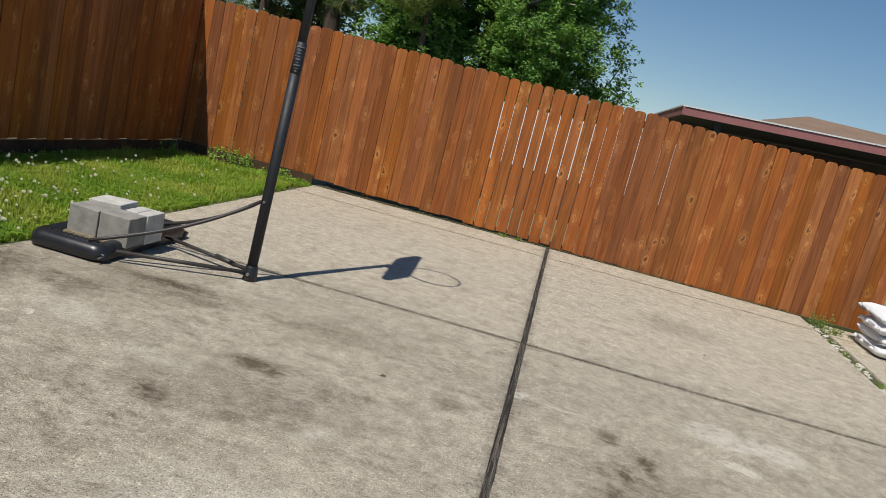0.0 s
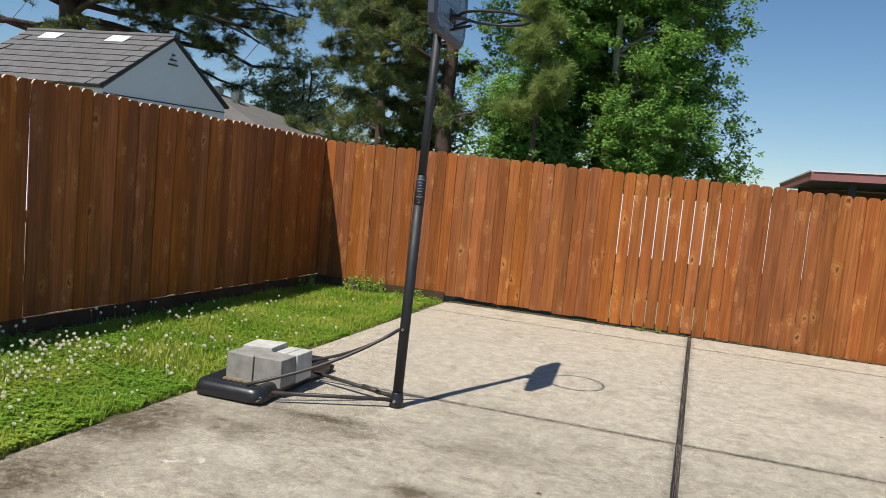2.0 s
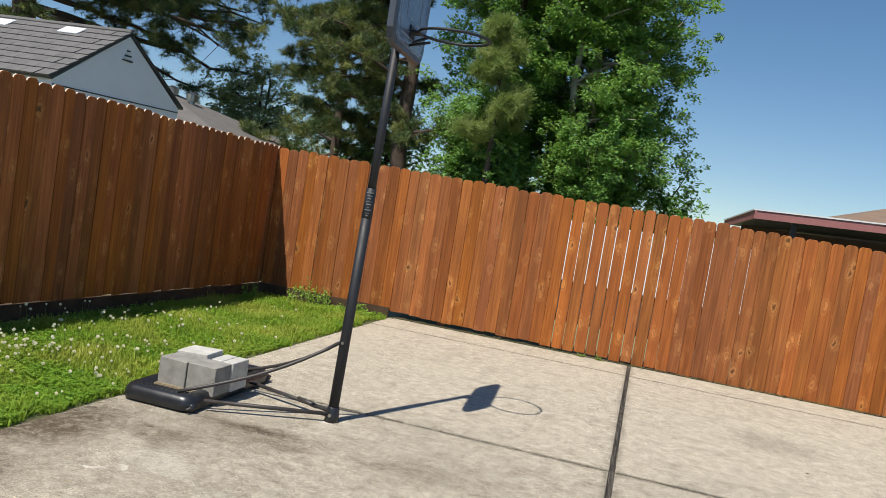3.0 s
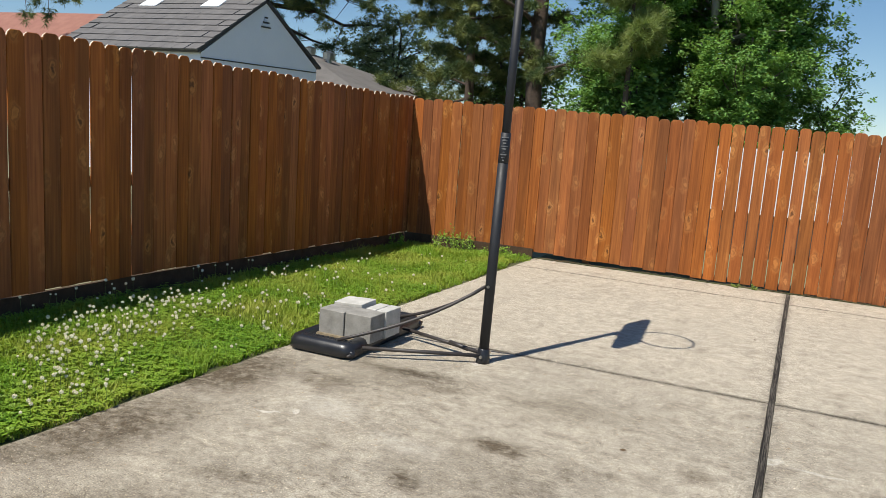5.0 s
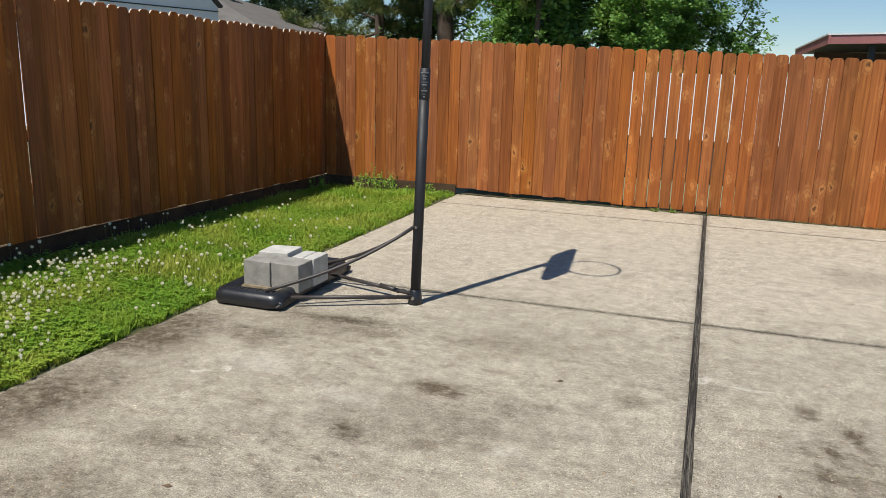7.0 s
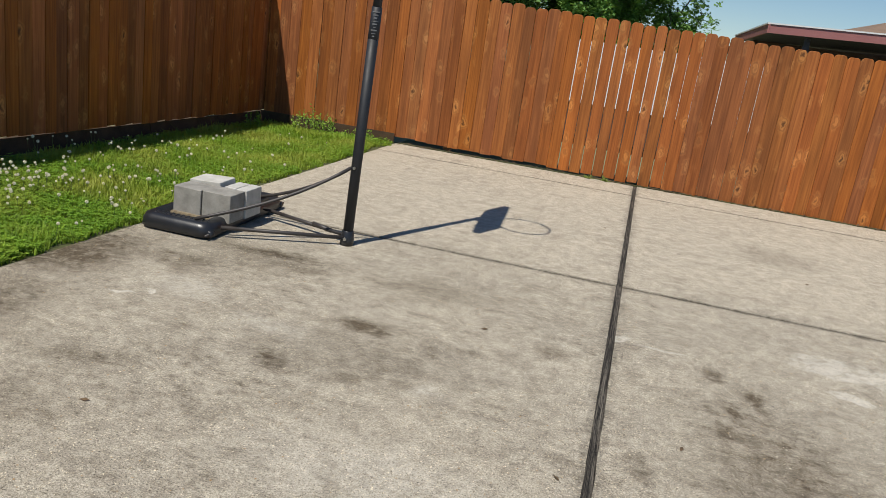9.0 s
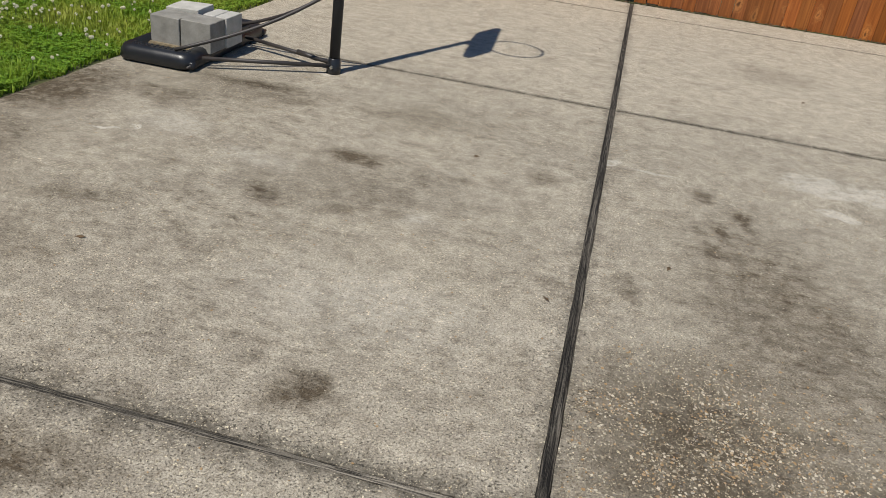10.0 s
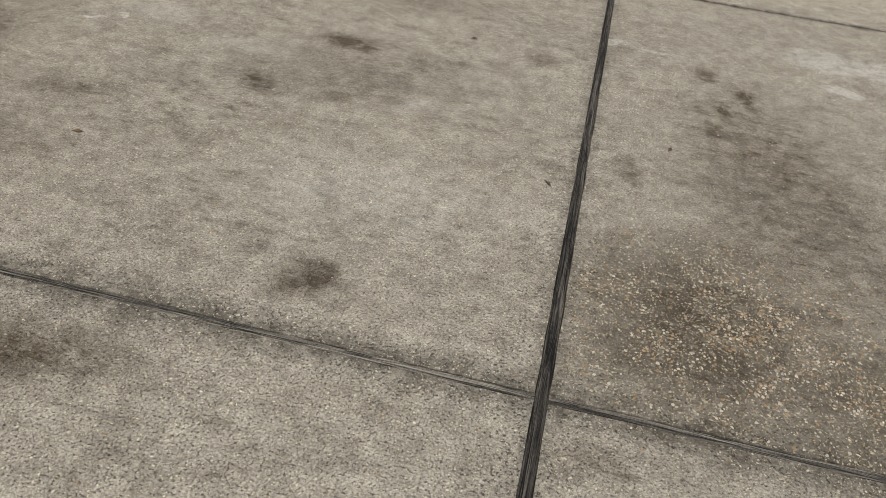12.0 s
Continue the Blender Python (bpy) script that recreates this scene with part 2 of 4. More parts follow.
CONCRETE_A, CONCRETE_B, CONCRETE_C = (0.46, 0.412, 0.337), (0.36, 0.322, 0.267), (0.53, 0.482, 0.398)
CONCRETE_STAIN, CONCRETE_PALE = (0.085, 0.075, 0.06), (0.58, 0.515, 0.42)


def picket_material(name, dark, light):
    k = Kit(name, 0.7, 0, 0.3)
    r = k.rand()
    comb = k.nodes.new("ShaderNodeCombineXYZ")
    k.put(comb.inputs[0], k.math("MULTIPLY", r, 37.0))
    k.put(comb.inputs[2], k.math("MULTIPLY", r, 91.0))
    p = k.vmath("ADD", k.place("object"), comb.outputs[0])
    grain = k.noise(k.mapped(p, scale=(48, 48, 1.6)), 1.0, 4, 0.55, distort=0.3)
    broad = k.noise(k.mapped(p, scale=(9, 9, 0.9)), 1.0, 3)
    col = k.mix(k.ramp(grain, 0.25, 0.78), dark, light)
    col = k.mix(k.ramp(broad, 0.35, 0.7, 0.0, 0.55), col, k.mix(0.45, dark, (0.02, 0.008, 0.004)))
    # knots with a dark heart and a paler ring
    kp = k.mapped(k.vmath("ADD", p, k.vmath("MULTIPLY", k.noise(p, 13.0, 4, color=True), (0.11, 0.11, 0.11))), scale=(7.0, 0.0, 3.4))
    kd, kc = k.voronoi(kp, 1.0, "Distance"), k.voronoi(kp, 1.0)
    sep = k.nodes.new("ShaderNodeSeparateColor")
    k.put(sep.inputs[0], kc)
    has = k.ramp(sep.outputs[0], 0.28, 0.32)
    col = k.mix(k.math("MULTIPLY", k.ramp(kd, 0.42, 0.16, 0, 0.52, True), has), col, k.mix(0.7, light, (0.66, 0.29, 0.085)))
    ring = k.ramp(k.math("ABSOLUTE", k.math("SUBTRACT", kd, 0.24)), 0.06, 0.015, 0, 0.42, True)
    col = k.mix(k.math("MULTIPLY", ring, has), col, k.mix(0.5, dark, (0.04, 0.012, 0.004)))
    col = k.mix(k.math("MULTIPLY", k.ramp(kd, 0.15, 0.06, 0, 0.78), has), col, (0.035, 0.011, 0.004))
    hsv = k.nodes.new("ShaderNodeHueSaturation")
    k.put(hsv.inputs["Color"], col)
    k.put(hsv.inputs["Value"], k.ramp(r, 0, 1, 0.7, 1.2))
    k.put(hsv.inputs["Hue"], k.ramp(k.math("FRACT", k.math("MULTIPLY", r, 7.31)), 0, 1, 0.4975, 0.5035))
    k.put(hsv.inputs["Saturation"], k.ramp(k.math("FRACT", k.math("MULTIPLY", r, 3.77)), 0, 1, 0.95, 1.03))
    k.color(hsv.outputs[0])
    k.bump(grain, 0.003, 0.5)
    return k.mat


def leaf_material(name, dark, light, warm, through=0.25, spec=0.35):
    k = Kit(name, 0.55, 0, spec)
    r = k.island()
    p = k.place()
    col = k.mix(r, dark, light)
    col = k.mix(k.ramp(k.noise(p, 1.6, 4), 0.42, 0.66, 0.0, 0.8), col, warm)
    k.color(col)
    t = k.nodes.new("ShaderNodeBsdfTranslucent")
    k.put(t.inputs["Color"], k.mix(0.5, col, (0.25, 0.35, 0.03)))
    m = k.nodes.new("ShaderNodeMixShader")
    m.inputs[0].default_value = through
    k.links.new(k.bsdf.outputs[0], m.inputs[1])
    k.links.new(t.outputs[0], m.inputs[2])
    k.links.new(m.outputs[0], k.nodes["Material Output"].inputs["Surface"])
    return k.mat


def joint_material(name, dark, light):
    k = Kit(name, 0.85, 0, 0.3)
    p = k.place("object")
    g = k.noise(k.mapped(p, scale=(4, 210, 60)), 1.0, 6, 0.8, distort=0.8)
    h = k.noise(k.mapped(p, scale=(1.2, 30, 5)), 1.0, 3)
    k.color(k.mix(k.math("MULTIPLY", k.ramp(g, 0.46, 0.6), k.ramp(h, 0.3, 0.6, 0.2, 1.0)), dark, light))
    k.bump(g, 0.006, 0.9)
    return k.mat


def stone_material():
    """River gravel: every stone its own tone, from cream to tan and slate."""
    k = Kit("mixed_aggregate_stone", 0.75, 0, 0.35)
    r = k.island()
    hue = k.math("FRACT", k.math("MULTIPLY", r, 13.7))
    col = k.mix(k.ramp(r, 0.3, 1.0), (0.2, 0.16, 0.11), (0.72, 0.64, 0.5))
    col = k.mix(k.ramp(hue, 0.72, 0.8, 0.0, 0.8), col, (0.42, 0.25, 0.1))
    col = k.mix(k.ramp(hue, 0.16, 0.1, 0.0, 0.85), col, (0.13, 0.12, 0.11))
    p = k.place()
    k.color(k.mix(k.ramp(k.noise(p, 400.0, 2), 0.35, 0.7, 0.0, 0.35), col, (0.2, 0.17, 0.13)))
    k.bump(k.noise(p, 600.0, 2), 0.0006, 0.5)
    return k.mat


M = dict(
    concrete=concrete_material(),
    picket=picket_material("red_stained_cedar", (0.205, 0.058, 0.011), (0.475, 0.155, 0.031)),
    sunlit_tip=plain("sunlit_picket_tip", (0.7, 0.62, 0.5), (0.55, 0.46, 0.35), 20, 0.8),
    rail=plain("fence_rail_wood", (0.24, 0.12, 0.05), (0.16, 0.08, 0.035), 8),
    kick=plain("weathered_kickboard", (0.085, 0.05, 0.024), (0.035, 0.02, 0.01), 7, 0.95),
    joint=joint_material("bitumen_black_joint_wood", (0.01, 0.0085, 0.007), (0.2, 0.175, 0.14)),
    joint_grey=joint_material("weathered_joint_wood", (0.018, 0.0155, 0.012), (0.5, 0.44, 0.35)),
    stone=stone_material(),
    soil=plain("lawn_soil", (0.05, 0.05, 0.02), (0.09, 0.1, 0.03), 5, 0.95, fine=90),
    ground=plain("ground_turf", (0.16, 0.17, 0.08), (0.24, 0.22, 0.13), 0.4, 0.95, fine=20),
    grass=leaf_material("grass_blade", (0.13, 0.25, 0.016), (0.34, 0.51, 0.045), (0.52, 0.52, 0.1), 0.44),
    clover=leaf_material("clover_leaf", (0.085, 0.21, 0.016), (0.3, 0.5, 0.05), (0.37, 0.46, 0.06), 0.36),
    weed=leaf_material("dull_weed_leaf", (0.07, 0.13, 0.02), (0.16, 0.24, 0.045), (0.22, 0.25, 0.06), 0.2),
    flower=plain("clover_flower", (0.88, 0.84, 0.68), (0.7, 0.62, 0.4), 60, 0.8),
    stem=plain("stem_green", (0.1, 0.17, 0.04), (0.16, 0.2, 0.06), 20),
    black=plain("black_plastic", (0.011, 0.012, 0.015), (0.022, 0.023, 0.026), 5, 0.33, fine=120, bump=0.0008),
    pole=plain("black_painted_steel", (0.008, 0.009, 0.011), (0.018, 0.019, 0.023), 9, 0.58, fine=90, bump=0.0006),
    decal=plain("worn_grey_decal", (0.08, 0.08, 0.085), (0.24, 0.24, 0.24), 25, 0.5, fine=120),
    steel=plain("zinc_steel", (0.5, 0.5, 0.48), (0.36, 0.36, 0.35), 20, 0.35, 1.0),
    rod=plain("dark_painted_rod", (0.03, 0.027, 0.026), (0.055, 0.046, 0.042), 12, 0.5, fine=70, bump=0.001),
    board=plain("grey_backboard_plastic", (0.1, 0.125, 0.18), (0.13, 0.155, 0.21), 4, 0.22),
    board_edge=plain("dark_backboard_frame", (0.04, 0.048, 0.065), (0.06, 0.07, 0.09), 6, 0.45),
    board_line=plain("pale_backboard_line", (0.22, 0.26, 0.33), (0.17, 0.21, 0.28), 9, 0.45),
    block=plain("grey_concrete_block", (0.34, 0.325, 0.29), (0.18, 0.17, 0.15), 13, 0.95, fine=160, bump=0.003),
    block_pale=plain("pale_concrete_block", (0.58, 0.56, 0.52), (0.36, 0.35, 0.31), 13, 0.95, fine=160, bump=0.003),
    grit=plain("wet_grit", (0.3, 0.25, 0.16), (0.14, 0.1, 0.06), 40, 0.9, fine=150, bump=0.004),
    bag=plain("white_woven_sandbag", (0.82, 0.82, 0.82), (0.68, 0.69, 0.7), 6, 0.6, fine=220, bump=0.002),
    white_wall=plain("white_painted_siding", (0.78, 0.79, 0.8), (0.7, 0.71, 0.73), 2, 0.6, fine=40),
    shed_wall=plain("pale_blue_grey_siding", (0.74, 0.77, 0.86), (0.68, 0.72, 0.82), 1.5, 0.7, fine=30),
    trim=plain("dark_roof_trim", (0.03, 0.03, 0.035), (0.05, 0.05, 0.055), 5, 0.6),
    tile=plain("grey_roof_shingle", (0.16, 0.15, 0.145), (0.1, 0.096, 0.095), 3, 0.92, fine=45, bump=0.004),
    skylight=plain("white_roof_vent", (0.85, 0.86, 0.86), (0.78, 0.79, 0.8), 4, 0.4),
    roof_grey=plain("dark_shingle_roof", (0.15, 0.14, 0.13), (0.105, 0.097, 0.092), 2, 0.95, fine=25, bump=0.006),
    roof_brown=plain("red_brown_shingle_roof", (0.3, 0.14, 0.1), (0.23, 0.105, 0.08), 2, 0.95, fine=25),
    roof_tan=plain("tan_shingle_roof", (0.24, 0.16, 0.11), (0.17, 0.115, 0.08), 2, 0.95, fine=25),
    fascia=plain("faded_maroon_fascia", (0.34, 0.14, 0.13), (0.26, 0.1, 0.095), 3, 0.55, fine=30),
    drip=plain("galvanised_drip_edge", (0.75, 0.74, 0.72), (0.6, 0.6, 0.6), 5, 0.4),
    dim_wall=plain("dark_wall_and_shade", (0.1, 0.06, 0.045), (0.07, 0.045, 0.035), 4, 0.9),
    bark_pine=plain("pine_bark", (0.1, 0.068, 0.05), (0.045, 0.034, 0.028), 3, 0.95, fine=14, bump=0.03),
    bark_pale=plain("pale_bark", (0.42, 0.38, 0.32), (0.26, 0.23, 0.19), 3, 0.9, fine=12, bump=0.015),
    bark=plain("brown_bark", (0.12, 0.09, 0.065), (0.07, 0.055, 0.045), 3, 0.95, fine=14, bump=0.02),
    needle=leaf_material("pine_needle", (0.02, 0.045, 0.022), (0.085, 0.135, 0.05), (0.3, 0.31, 0.09), 0.14, 0.3),
    needle_pale=leaf_material("pale_pine_needle", (0.14, 0.2, 0.06), (0.26, 0.33, 0.1), (0.33, 0.37, 0.12), 0.35, 0.3),
    leaf=leaf_material("broad_leaf", (0.08, 0.185, 0.05), (0.225, 0.42, 0.105), (0.28, 0.49, 0.11), 0.4),
    leaf_dark=leaf_material("dark_broad_leaf", (0.065, 0.145, 0.045), (0.18, 0.33, 0.09), (0.22, 0.39, 0.1), 0.36),
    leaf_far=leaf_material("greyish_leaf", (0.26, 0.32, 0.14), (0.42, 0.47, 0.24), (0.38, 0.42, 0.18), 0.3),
    litter=plain("dry_leaf_brown", (0.16, 0.1, 0.05), (0.07, 0.045, 0.025), 30, 0.9),
    pebble=plain("pale_pebble", (0.62, 0.58, 0.5), (0.4, 0.36, 0.29), 12, 0.8),
)


# ---- mesh kit ----
class Build:
    """Collects vertices and faces for one mesh."""

    def __init__(self):
        self.v, self.f = [], []

    def add(self, verts, faces):
        n = len(self.v)
        self.v.extend(tuple(p) for p in verts)
        self.f.extend(tuple(i + n for i in f) for f in faces)
        return self

    def box(self, x0, x1, y0, y1, z0, z1, m=None, bevel=0.0):
        if bevel:
            bm = bmesh.new()
            bmesh.ops.create_cube(bm, size=1)
            for v in bm.verts:
                v.co = Vector(((x0 + x1) / 2 + v.co.x * (x1 - x0), (y0 + y1) / 2 + v.co.y * (y1 - y0), (z0 + z1) / 2 + v.co.z * (z1 - z0)))
            bmesh.ops.bevel(bm, geom=bm.edges[:], offset=bevel, segments=2, affect="EDGES")
            bm.verts.index_update()
            vs, fs = [v.co.copy() for v in bm.verts], [[v.index for v in f.verts] for f in bm.faces]
            bm.free()
        else:
            vs = [Vector((x, y, z)) for z in (z0, z1) for x, y in ((x0, y0), (x1, y0), (x1, y1), (x0, y1))]
            fs = [(3, 2, 1, 0), (4, 5, 6, 7), (0, 1, 5, 4), (1, 2, 6, 5), (2, 3, 7, 6), (3, 0, 4, 7)]
        return self.add([m @ v for v in vs] if m else vs, fs)

    def tube(self, pts, radii, n=8, cap=True):
        pts = [Vector(p) for p in pts]
        if not isinstance(radii, (list, tuple)):
            radii = [radii] * len(pts)
        vs, fs, side = [], [], None
        for i, (p, r) in enumerate(zip(pts, radii)):
            way = (pts[min(i + 1, len(pts) - 1)] - pts[max(i - 1, 0)]).normalized()
            side = (side - way * side.dot(way)).normalized() if side else way.orthogonal().normalized()
            up = way.cross(side)
            vs += [p + (side * math.cos(a) + up * math.sin(a)) * r for a in (2 * math.pi * j / n for j in range(n))]
        for i in range(len(pts) - 1):
            fs += [(i * n + j, i * n + (j + 1) % n, (i + 1) * n + (j + 1) % n, (i + 1) * n + j) for j in range(n)]
        if cap:
            fs += [tuple(range(n))[::-1], tuple(range((len(pts) - 1) * n, len(pts) * n))]
        return self.add(vs, fs)

    def prism(self, outline, a, b):
        """An outline of points, swept by the vectors a and b."""
        n = len(outline)
        a, b = Vector(a), Vector(b)
        vs = [Vector(p) + a for p in outline] + [Vector(p) + b for p in outline]
        fs = [tuple(range(n))[::-1], tuple(range(n, 2 * n))] + [(i, (i + 1) % n, n + (i + 1) % n, n + i) for i in range(n)]
        return self.add(vs, fs)

    def mesh(self, name, material, smooth=False):
        me = bpy.data.meshes.new(name)
        me.from_pydata(self.v, [], self.f)
        me.materials.append(material)
        if smooth:
            me.shade_smooth()
        bm = bmesh.new()
        bm.from_mesh(me)
        if len(bm.faces) < 30000:
            bmesh.ops.recalc_face_normals(bm, faces=bm.faces[:])
            bm.to_mesh(me)
        bm.free()
        return me


def part(name, build, material, parent, label="", smooth=False, at=None):
    ob = new(name, build.mesh(name, material, smooth) if isinstance(build, Build) else build)
    ob.parent = parent
    if at is not None:
        ob.matrix_basis = at
    return tagged(ob, label)


def thing(name, label, category, at=(0, 0, 0), group="", kind=""):
    ob = new(name)
    ob.empty_display_size = 0.1
    ob.location = at
    return tagged(ob, label, category, group, kind)


def solid(name, build, material, label, category="", kind="", group="", smooth=False):
    return tagged(new(name, build.mesh(name, material, smooth)), label, category, group, kind)


RND = random.Random(11)
FENCE_Y, FENCE_X = 10.35, -4.78


def slab_edge(y):
    """The driveway's grass-side edge."""
    return -3.24 + (y - 4.4) * 0.05 if y < 10.4 else -2.94


def bank(y):
    """Height of the lawn at the side fence."""
    return -0.05 + (10.35 - y) * 0.033 if y > 5 else 0.127 + (5 - y) * 0.012


def lawn_height(x, y):
    f = min(1.0, max(0.0, (slab_edge(y) - x) / 1.5))
    return -0.012 + (bank(y) + 0.012) * f * f * (3 - 2 * f) + 0.012 * noise.noise(Vector((x * 2.3, y * 2.3, 0)))


# ---- ground, lawn, driveway ----
g = Build()
g.add([(-1500, -1500, -0.09), (1500, -1500, -0.09), (1500, 1500, -0.09), (-1500, 1500, -0.09)], [(0, 1, 2, 3)])
solid("ground", g, M["ground"], "mown turf ground round the neighbouring yards", "ground", "structure")

g = Build()
NX, NY = 16, 120
vs, fs = [], []
for j in range(NY + 1):
    y = -4 + j * (FENCE_Y + 0.1 + 4) / NY
    for i in range(NX + 1):
        x = FENCE_X - 0.1 + i * (slab_edge(y) + 0.05 - FENCE_X + 0.1) / NX
        vs.append((x, y, lawn_height(x, y)))
fs = [(j * (NX + 1) + i, j * (NX + 1) + i + 1, (j + 1) * (NX + 1) + i + 1, (j + 1) * (NX + 1) + i) for j in range(NY) for i in range(NX)]
solid("lawn", g.add(vs, fs), M["soil"], "strip of lawn soil rising gently to the wooden fence", "lawn", "structure", smooth=True)

driveway = thing("driveway", "stained grey concrete driveway of jointed slabs with worn aggregate", "driveway", kind="structure")
JOINTS = [-4.0, -1.3, 2.48, 6.26, 9.7, 10.32]


def slab(x0, x1, y0, y1):
    """One concrete slab with slightly broken edges; x0 or x1 None follows the grass edge."""
    b = Build()
    n = max(2, int((y1 - y0) / 0.12))
    m = 24
    top = []
    for j in range(n + 1):
        y = y0 + (y1 - y0) * j / n
        xa = slab_edge(y) if x0 is None else x0
        row = []
        for i in range(m + 1):
            x = xa + (x1 - xa) * i / m
            edge = i in (0, m) or j in (0, n)
            jit = noise.noise(Vector((x * 9, y * 9, 3))) * 0.004 if edge else 0
            row.append((x + (jit if i in (0, m) else 0), y + (jit if j in (0, n) else 0), -0.004 if edge else 0.0))
        top.append(row)
    vs = [p for r in top for p in r]
    w = m + 1
    fs = [(j * w + i, j * w + i + 1, (j + 1) * w + i + 1, (j + 1) * w + i) for j in range(n) for i in range(m)]
    rim = [i for i in range(w)] + [j * w + m for j in range(1, n + 1)] + [n * w + i for i in range(m - 1, -1, -1)] + [j * w for j in range(n - 1, 0, -1)]
    base = len(vs)
    vs += [(vs[i][0], vs[i][1], -0.1) for i in rim]
    k = len(rim)
    fs += [(rim[(i + 1) % k], rim[i], base + i, base + (i + 1) % k) for i in range(k)]
    part("slab", b.add(vs, fs), M["concrete"], driveway)


WIDE = [0.010, 0.015, 0.016, 0.012, 0.0105, 0.0]
for j in range(5):
    for side in (0, 1):
        xa, xb = (None, -0.021) if side == 0 else (0.021, 2.94)
        slab(xa, xb, JOINTS[j] + WIDE[j], JOINTS[j + 1] - WIDE[j + 1])
b = Build()
b.box(-7.2, 7.2, -0.019, 0.019, -0.09, -0.008)
part("joint_strip", b, M["joint"], driveway, "blackened wooden expansion joint", at=pose(0, 3.15, 0, 0, 0, 90))
for j in (1, 2, 3, 4):
    for x0, x1 in ((slab_edge(JOINTS[j]) + 0.01, -0.02), (0.02, 2.93)):
        b = Build()
        b.box(-(x1 - x0) / 2, (x1 - x0) / 2, -WIDE[j] + 0.003, WIDE[j] - 0.003, -0.09, -0.005 if j < 3 else -0.018)
        part("joint_strip", b, M["joint_grey"] if j < 3 else M["joint"], driveway, "split weathered wooden joint strip", at=pose((x0 + x1) / 2, JOINTS[j], 0))



def aggregate(name, count, size, region, keep, material, label, seed):
    """Small stones bared in the worn concrete, joined in one mesh, each a low uneven dome."""
    r = random.Random(seed)
    b = Build()
    x0, x1, y0, y1 = region
    done = 0
    while done < count:
        x, y = r.uniform(x0, x1), r.uniform(y0, y1)
        if abs(x) < 0.03 or abs(y - 2.48) < 0.03 or abs(y - 6.26) < 0.03 or x < slab_edge(y) + 0.02 or r.random() > keep(x, y):
            continue
        done += 1
        s = size * (0.45 + 1.5 * r.random() ** 3)
        a, flat, n = r.uniform(0, 3.14), r.uniform(0.55, 1.0), 6
        ring = []
        for i in range(n):
            t = 2 * math.pi * i / n
            u, v = math.cos(t) * s * r.uniform(0.8, 1.15), math.sin(t) * s * flat * r.uniform(0.8, 1.15)
            ring.append((x + u * math.cos(a) - v * math.sin(a), y + u * math.sin(a) + v * math.cos(a), 0.0003))
        k = len(b.v)
        h = s * r.uniform(0.15, 0.4) + 0.0008
        b.v += ring + [(x + (p[0] - x) * 0.6, y + (p[1] - y) * 0.6, h) for p in ring]
        b.f += [(k + i, k + (i + 1) % n, k + n + (i + 1) % n, k + n + i) for i in range(n)] + [tuple(range(k + n, k + 2 * n))]
    ob = part(name, b, material, driveway, label)
    return tagged(ob, kind="stuff")


def worn_patch(x, y):
    d = math.hypot((x - 0.58) / 0.72, (y - 2.95) / 0.52)
    return max(0.0, 1.15 - d) * max(0.1, 0.55 + 1.3 * noise.noise(Vector((x * 7, y * 7, 1)))) if y > 2.5 else 0.0


def worn_all(x, y):
    return max(0.08, 0.4 + 0.9 * noise.noise(Vector((x * 1.7, y * 1.7, 6))))


aggregate("bared_aggregate", 7000, 0.0037, (0.04, 1.4, 2.5, 3.6), worn_patch, M["stone"], "cream and tan stones bared in a worn patch", 51)
aggregate("aggregate_specks", 12000, 0.0027, (-3.2, 1.8, 1.75, 6.2), worn_all, M["stone"], "tiny pale stones showing in the concrete", 52)

pavement = thing("pavement", "cracked older concrete pavement beside the driveway", "pavement", kind="structure")
for x0, x1, y0, y1 in ((3.1, 5.4, 7.95, 10.25), (3.1, 5.4, 5.2, 7.93), (3.1, 5.4, 2.0, 5.18), (5.42, 9, 2, 10.25)):
    b = Build()
    b.box(x0, x1, y0, y1, -0.1, -0.02, bevel=0.008)
    part("slab", b, M["concrete"], pavement)


# ---- fences ----
def picket_mesh(seed, w, h, material, pale_ends, bend=None):
    r = random.Random(seed)
    t, c = 0.016, 0.032
    rise = c * r.uniform(0.8, 1.3)
    out = [(-w / 2, 0), (w / 2, 0), (w / 2, h * 0.5), (w / 2, h - rise), (w / 2 - c * 0.35, h - rise * 0.4), (w / 2 - c, h),
           (-w / 2 + c, h), (-w / 2 + c * 0.35, h - rise * 0.4), (-w / 2, h - rise), (-w / 2, h * 0.5)]
    bow, cup = r.uniform(-0.0012, 0.0012), r.uniform(-0.004, 0.004)
    if bend is not None:
        bow, cup = bend, 0.0
    b = Build()
    rings = []
    for y, k in ((0.0, 0.0032), (0.003, 0.0), (t, 0.0)):
        rings.append([(x - math.copysign(k, x) + bow * math.sin(math.pi * z / h), y + cup * math.sin(2 * math.pi * z / h), z - (k if z > h * 0.9 else 0)) for x, z in out])
    n = len(out)
    b.add([p for ring in rings for p in ring], [tuple(range(n))[::-1], tuple(range(2 * n, 3 * n))] + [(i * n + j, i * n + (j + 1) % n, (i + 1) * n + (j + 1) % n, (i + 1) * n + j) for i in (0, 1) for j in range(n)])
    me = b.mesh("picket", material)
    # sunlight on the cut tips is put into a paler colour
    me.materials.append(M["sunlit_tip"])
    for f in me.polygons:
        if f.center.z > h - c * 2 and 0.002 < f.center.y < t * 0.95 and abs(f.normal.z) > 0.2 and pale_ends:
            f.material_index = 1
    return me


